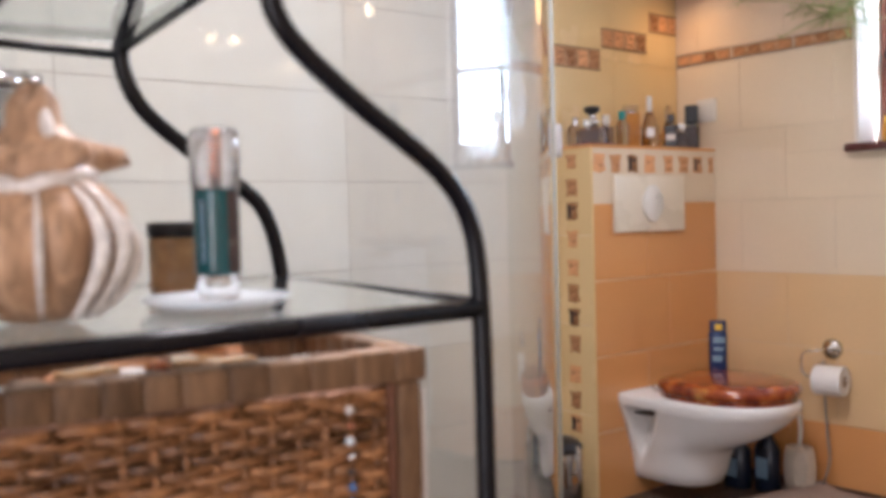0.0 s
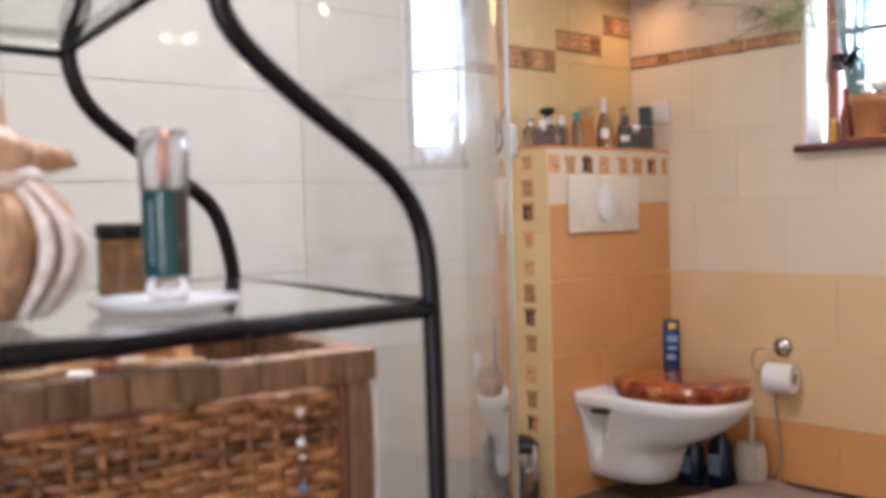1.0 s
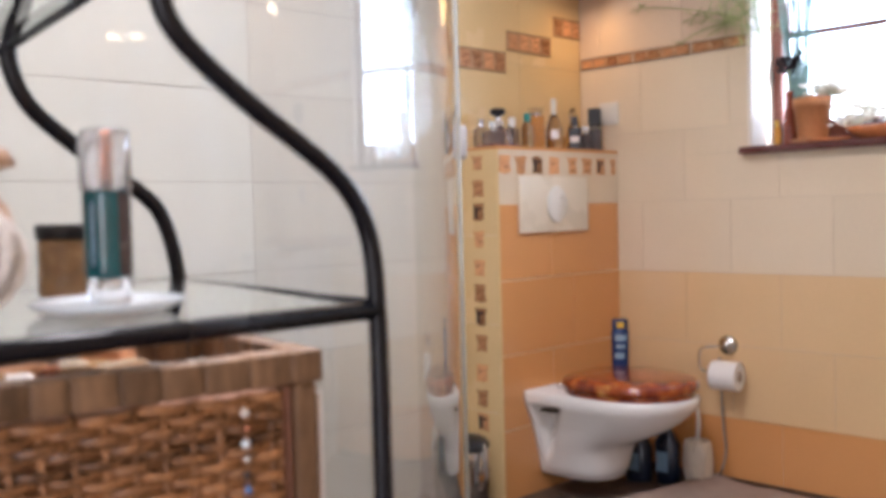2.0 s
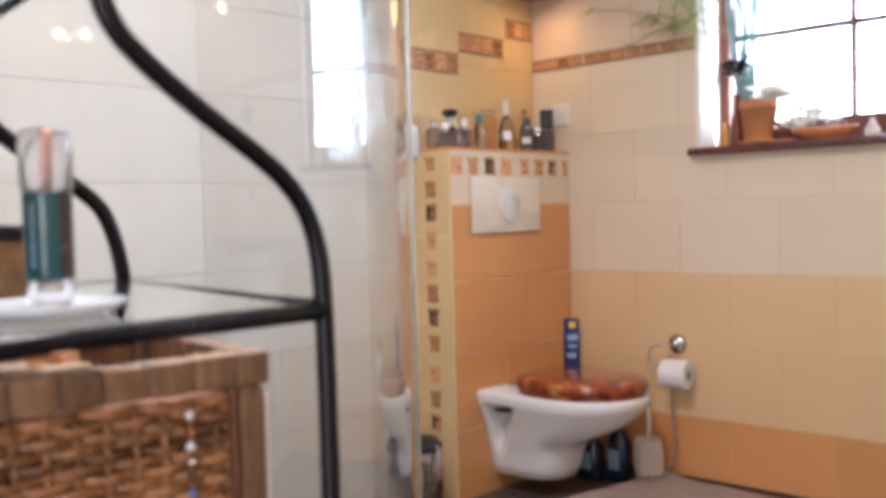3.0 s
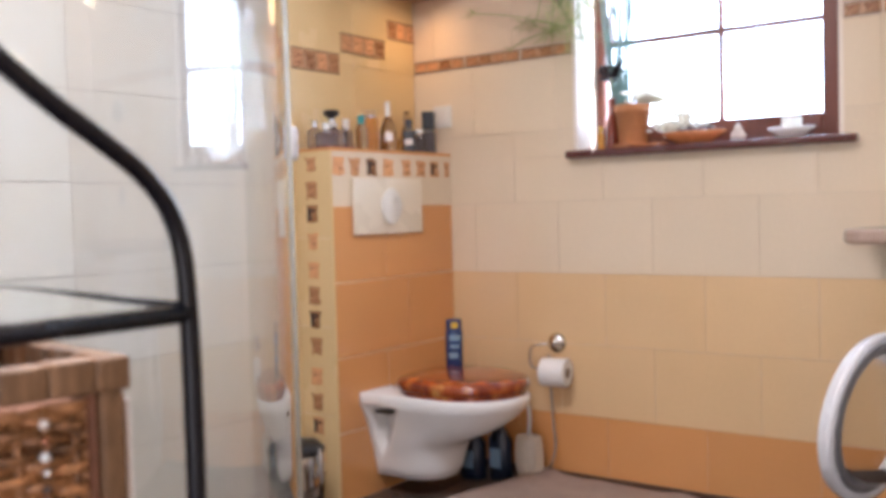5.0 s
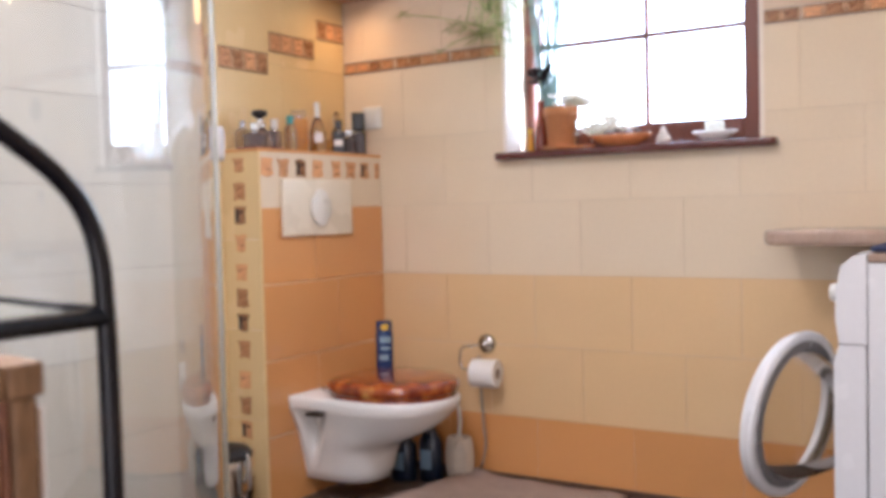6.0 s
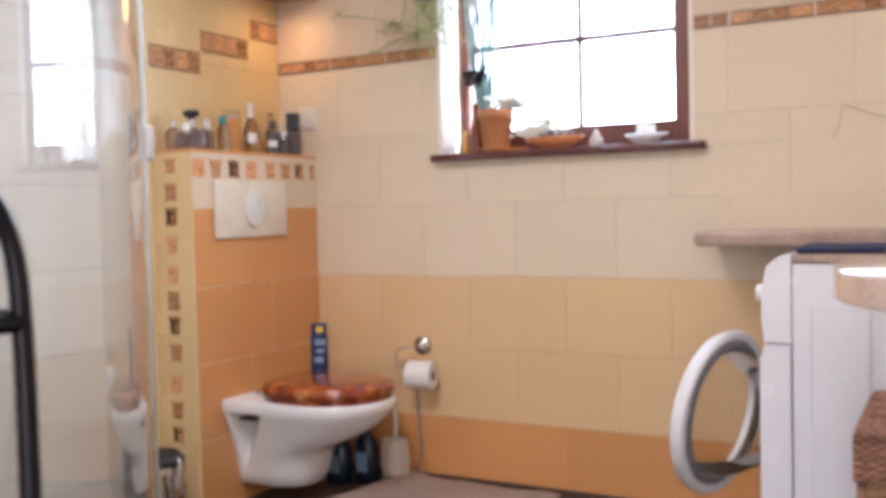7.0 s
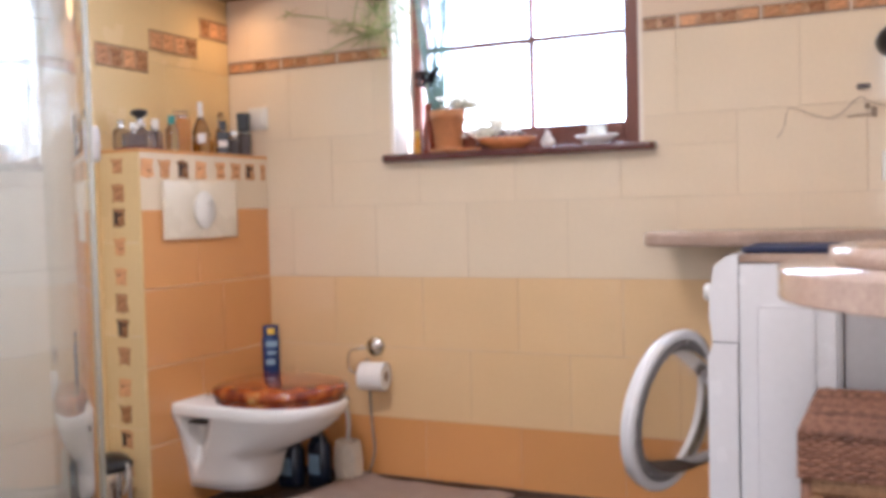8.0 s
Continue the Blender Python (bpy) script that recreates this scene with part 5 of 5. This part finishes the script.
# shiny balls set on the weave to imitate glints between the canes
for k in range(7):
    bm = bmesh.new()
    bmesh.ops.create_uvsphere(bm, u_segments=12, v_segments=8, radius=0.0045, matrix=Matrix.Translation((BX1 + 0.007, 0.168 + 0.001 * (k % 2), 0.262 - 0.0145 * k - 0.002)))
    part("bead", bm, (lining, copper, frost_glass, chrome, motif_dark, glint_blue, glint_blue)[k], basket, "small shiny ball standing in for a glint", smooth=True)
# bits in the basket and glints of packets behind the weave
rnd = random.Random(21)
for k in range(22):
    px, py = rnd.uniform(BX0 + 0.05, BX1 - 0.06), rnd.uniform(BY0 + 0.04, BY1 - 0.05)
    item = tagged(empty("cosmetic_packet", 1.200 + px, -2.678 + py, 0.532 + 0.274, rnd.uniform(0, 180)), "small cosmetic packet lying in the wicker basket", "packet", "packets in the basket")
    part("packet", box(-0.028, 0.028, -0.014, 0.014, 0.0, rnd.uniform(0.016, 0.034), 0.004), (copper, jar_brown, terracotta, lining, wicker_rim)[k % 5], item)

# ---- garden outside ----
tagged(part("ground", box(-60, 60, 0.6, 120, -3.2, -3.0), lawn), "pale winter garden ground outside the window", "ground", "", "structure")
# ---- tiles: pieces of the walls and the floor ----
tile_mesh = {}
rnd = random.Random(77)


def tile(parent, facing, place, a0, a1, z0, z1, material, gap=0.0007, tilt=0.12):
    """One wall tile, its face at the given plane. facing: 'y' looks to -y, 'x' looks to +x."""
    w, h = a1 - a0 - 2 * gap, z1 - z0 - 2 * gap
    if w < 0.006 or h < 0.006:
        return
    key = (round(w, 3), round(h, 3), material.name)
    if key not in tile_mesh:
        bm = box(-w / 2, w / 2, 0, 0.008, -h / 2, h / 2)
        front = [e for e in bm.edges if all(v.co.y < 0.001 for v in e.verts)]
        bmesh.ops.bevel(bm, geom=front, offset=0.0012, segments=1, affect="EDGES")
        me = bpy.data.meshes.new("tile")
        bm.to_mesh(me)
        bm.free()
        me.materials.append(material)
        tile_mesh[key] = me
    ob = new("tile", tile_mesh[key])
    ob.parent = parent
    am, zm = (a0 + a1) / 2, (z0 + z1) / 2
    rx, rz = rnd.gauss(0, tilt), rnd.gauss(0, tilt)
    ob.matrix_basis = pose(am, place, zm, rx, 0, rz) if facing == "y" else pose(place, am, zm, 0, rx, 90 + rz)


ROWS = [(0.0, 0.237), (0.237, 0.489), (0.489, 0.741), (0.741, 0.996), (0.996, 1.249), (1.249, 1.506), (1.553, 1.80), (1.80, 2.05), (2.05, CEIL)]
LOOK = [tile_orange, tile_yellow, tile_yellow, tile_peach, tile_peach, tile_peach, tile_cream, tile_cream, tile_cream]
TW = 0.357
for r, ((z0, z1), material) in enumerate(zip(ROWS, LOOK)):
    x = 1.18 - 5 * TW + (0.5 * TW if r % 2 == 0 else 0.0)
    while x < RIGHT:
        a0, a1 = max(x, LEFT if z0 > 1.1 else LEFT), min(x + TW, RIGHT)
        x += TW
        if a1 - a0 < 0.01:
            continue
        if a1 <= WIN_X0 or a0 >= WIN_X1 or z1 <= WIN_Z0 - 0.02:
            tile(wall_window, "y", 0.0, a0, a1, z0, z1, material)
            continue
        if z0 < WIN_Z0 - 0.02:
            tile(wall_window, "y", 0.0, a0, a1, z0, 1.1555, material)
        if z1 > WIN_Z1:
            tile(wall_window, "y", 0.0, a0, a1, max(z0, WIN_Z1), z1, material)
        lo, hi = max(z0, 1.1555), min(z1, WIN_Z1)
        if a0 < WIN_X0:
            tile(wall_window, "y", 0.0, a0, WIN_X0, lo, hi, material)
        if a1 > WIN_X1:
            tile(wall_window, "y", 0.0, WIN_X1, a1, lo, hi, material)

# left wall: long tiles in straight courses
courses = [(0.0, 0.07)] + [(0.07 + 0.2505 * k, 0.07 + 0.2505 * (k + 1)) for k in range(9)] + [(2.3245, CEIL)]
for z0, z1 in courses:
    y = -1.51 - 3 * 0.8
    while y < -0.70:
        # the column by the corner gets the copies with falloff in their colour
        tile(wall_left, "x", LEFT, max(y, BACK), min(y + 0.8, -0.70), z0, z1, (tile_low if z1 < 0.6 else tile_white) if y < -1.6 else (tile_corner_low_shaded if z1 < 0.6 else tile_corner_shaded), 0.0013)
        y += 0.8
for z0, z1 in [(0, 0.741), (0.741, 0.996), (0.996, 1.249), (1.249, 1.506), (1.506, 1.80), (1.80, 2.05), (2.05, CEIL)]:
    for a0, a1 in ((-0.70, -0.36), (-0.36, 0.0)):
        tile(wall_left, "x", LEFT, a0, a1, z0, z1, tile_pale, 0.0003, 0.03)

# cistern box: front courses, narrow side, top
for r, (z0, z1) in enumerate([(0.0, 0.237), (0.237, 0.489), (0.489, 0.741), (0.741, 0.996)]):
    cut = -0.278 if r % 2 == 0 else -0.40
    tile(cistern_box, "x", 0.0, BOX_Y, cut, z0, z1, tile_orange, 0.0014)
    tile(cistern_box, "x", 0.0, cut, 0.0, z0, z1, tile_orange, 0.0014)
tile(cistern_box, "x", 0.0, BOX_Y, -0.40, 0.996, BOX_Z, tile_peach)
tile(cistern_box, "x", 0.0, -0.40, 0.0, 0.996, BOX_Z, tile_peach)
for k in range(4):
    tile(cistern_box, "y", BOX_Y, LEFT, 0.0, k * 0.2975, (k + 1) * 0.2975, tile_pale)
part("top_tile", box(LEFT + 0.001, 0.002, BOX_Y - 0.002, -0.001, BOX_Z - 0.011, BOX_Z, 0.0015), tile_orange, cistern_box)
part("edge_trim", box(-0.006, 0.0035, BOX_Y - 0.0035, BOX_Y + 0.006, 0.0, BOX_Z - 0.0115, 0.002), tile_pale, cistern_box)


def motif(parent, facing, place, a, z, w, h, kind, seed):
    """A raised glazed picture patch with an uneven outline."""
    rn = random.Random(seed)
    bm = bmesh.new()
    pts = []
    shapes = ([(-0.5, 0.5), (-0.15, 0.42), (0.2, 0.5), (0.5, 0.46), (0.36, 0.1), (0.40, -0.45), (0.0, -0.5), (-0.36, -0.44), (-0.30, 0.05)],
              [(-0.48, 0.46), (0.1, 0.5), (0.5, 0.42), (0.42, -0.1), (0.46, -0.5), (-0.05, -0.42), (-0.40, -0.5), (-0.34, 0.0)],
              [(-0.44, 0.5), (0.48, 0.48), (0.40, 0.05), (0.5, -0.40), (0.1, -0.5), (-0.46, -0.46), (-0.40, 0.1)])
    for u, v in shapes[seed % 3]:
        pts.append(((u + rn.uniform(-0.04, 0.04)) * w, (v + rn.uniform(-0.04, 0.04)) * h))
    lo = [bm.verts.new((u, 0.001, v)) for u, v in pts]
    hi = [bm.verts.new((u * 0.94, -0.0018, v * 0.94)) for u, v in pts]
    bm.faces.new(hi)
    for k in range(len(pts)):
        bm.faces.new((lo[k], lo[(k + 1) % len(pts)], hi[(k + 1) % len(pts)], hi[k]))
    bmesh.ops.recalc_face_normals(bm, faces=bm.faces)
    ob = part("motif", bm, motif_orange, parent)
    turn = pose(a, place, z) if facing == "y" else pose(place, a, z, 0, 0, 90)
    ob.matrix_basis = turn
    spots = [[(-0.12, 0.1, 0.22, 0.1)], [(0.0, -0.25, 0.5, 0.12), (0.05, 0.2, 0.2, 0.16)], [(-0.18, 0.0, 0.3, 0.7), (0.15, 0.2, 0.2, 0.2)], [(0.1, -0.1, 0.35, 0.14)]][kind % 4]
    for u, v, sw, sh in spots:
        b2 = box((u - sw / 2) * w, (u + sw / 2) * w, -0.0026, -0.001, (v - sh / 2) * h, (v + sh / 2) * h, 0.0006, 1)
        o2 = part("motif_mark", b2, motif_dark if kind % 4 == 2 else motif_brown, parent)
        o2.matrix_basis = turn


SQ = [(1.124, 0.05), (1.04, 0.062), (0.96, 0.06), (0.87, 0.06), (0.776, 0.06), (0.69, 0.062), (0.612, 0.062), (0.523, 0.063), (0.422, 0.062), (0.338, 0.062), (0.258, 0.06), (0.165, 0.06), (0.08, 0.06)]
for k, (z, h) in enumerate(SQ):
    motif(cistern_box, "y", BOX_Y - 0.0005, -0.088, z * 1.012, 0.056, h, k % 4, k + 3)
for k, y in enumerate((-0.637, -0.556, -0.470, -0.378, -0.275, -0.19, -0.108, -0.03)):
    motif(cistern_box, "x", 0.0005, y, 1.128, 0.062 if k < 7 else 0.035, 0.062, (3, 3, 2, 0, 1, 1, 2, 0)[k], k + 20)


def strip(parent, facing, place, a0, a1, z0, z1, seed):
    """A decor strip: a thin dark-edged bar with picture patches."""
    ob = part("decor_strip", box(a0, a1, -0.003, 0.001, z0, z1, 0.001, 1), strip_base, parent)
    if facing == "y":
        ob.matrix_basis = pose(0, place, 0)
    else:
        ob.matrix_basis = pose(place, 0, 0, 0, 0, 90)
    for e0, e1 in ((z0, z0 + 0.004), (z1 - 0.004, z1)):
        part("strip_edge", box(a0, a1, -0.0042, -0.002, e0, e1), motif_line, ob)
    n = max(1, round((a1 - a0) / 0.061))
    for k in range(n):
        a = a0 + (k + 0.5) * (a1 - a0) / n
        motif(ob, "y", -0.0032, a, (z0 + z1) / 2, (a1 - a0) / n * 0.90, (z1 - z0) * 0.78, (0, 3, 1)[(k * 2 + seed) % 3], seed + k)


x = LEFT
k = 0
while x < RIGHT - 0.01:
    x1 = min(x + 0.244, RIGHT)
    if x1 <= WIN_X0 or x >= WIN_X1:
        strip(wall_window, "y", 0.0, x + 0.004, x1 - 0.004, 1.510, 1.549, k)
    elif x < WIN_X0:
        strip(wall_window, "y", 0.0, x + 0.004, WIN_X0 - 0.004, 1.510, 1.549, k)
    elif x1 > WIN_X1:
        strip(wall_window, "y", 0.0, WIN_X1 + 0.004, x1 - 0.004, 1.510, 1.549, k)
    x, k = x1, k + 1
strip(wall_left, "x", LEFT, -0.675, -0.436, 1.465, 1.539, 2)
strip(wall_left, "x", LEFT, -0.428, -0.180, 1.547, 1.617, 4)
strip(wall_left, "x", LEFT, -0.163, -0.002, 1.627, 1.699, 1)

# floor tiles
floor_mesh = None
for i in range(9):
    for j in range(12):
        x0, y1 = LEFT + i * 0.333, -j * 0.333
        if floor_mesh is None:
            bm = box(-0.165, 0.165, -0.165, 0.165, -0.008, 0.0)
            top = [e for e in bm.edges if all(v.co.z > -0.001 for v in e.verts)]
            bmesh.ops.bevel(bm, geom=top, offset=0.0015, segments=1, affect="EDGES")
            floor_mesh = bpy.data.meshes.new("floor_tile")
            bm.to_mesh(floor_mesh)
            bm.free()
            floor_mesh.materials.append(floor_stone)
        ob = new("floor_tile", floor_mesh)
        ob.parent = floor_ob
        ob.location = (x0 + 0.1665, y1 - 0.1665, 0.0)
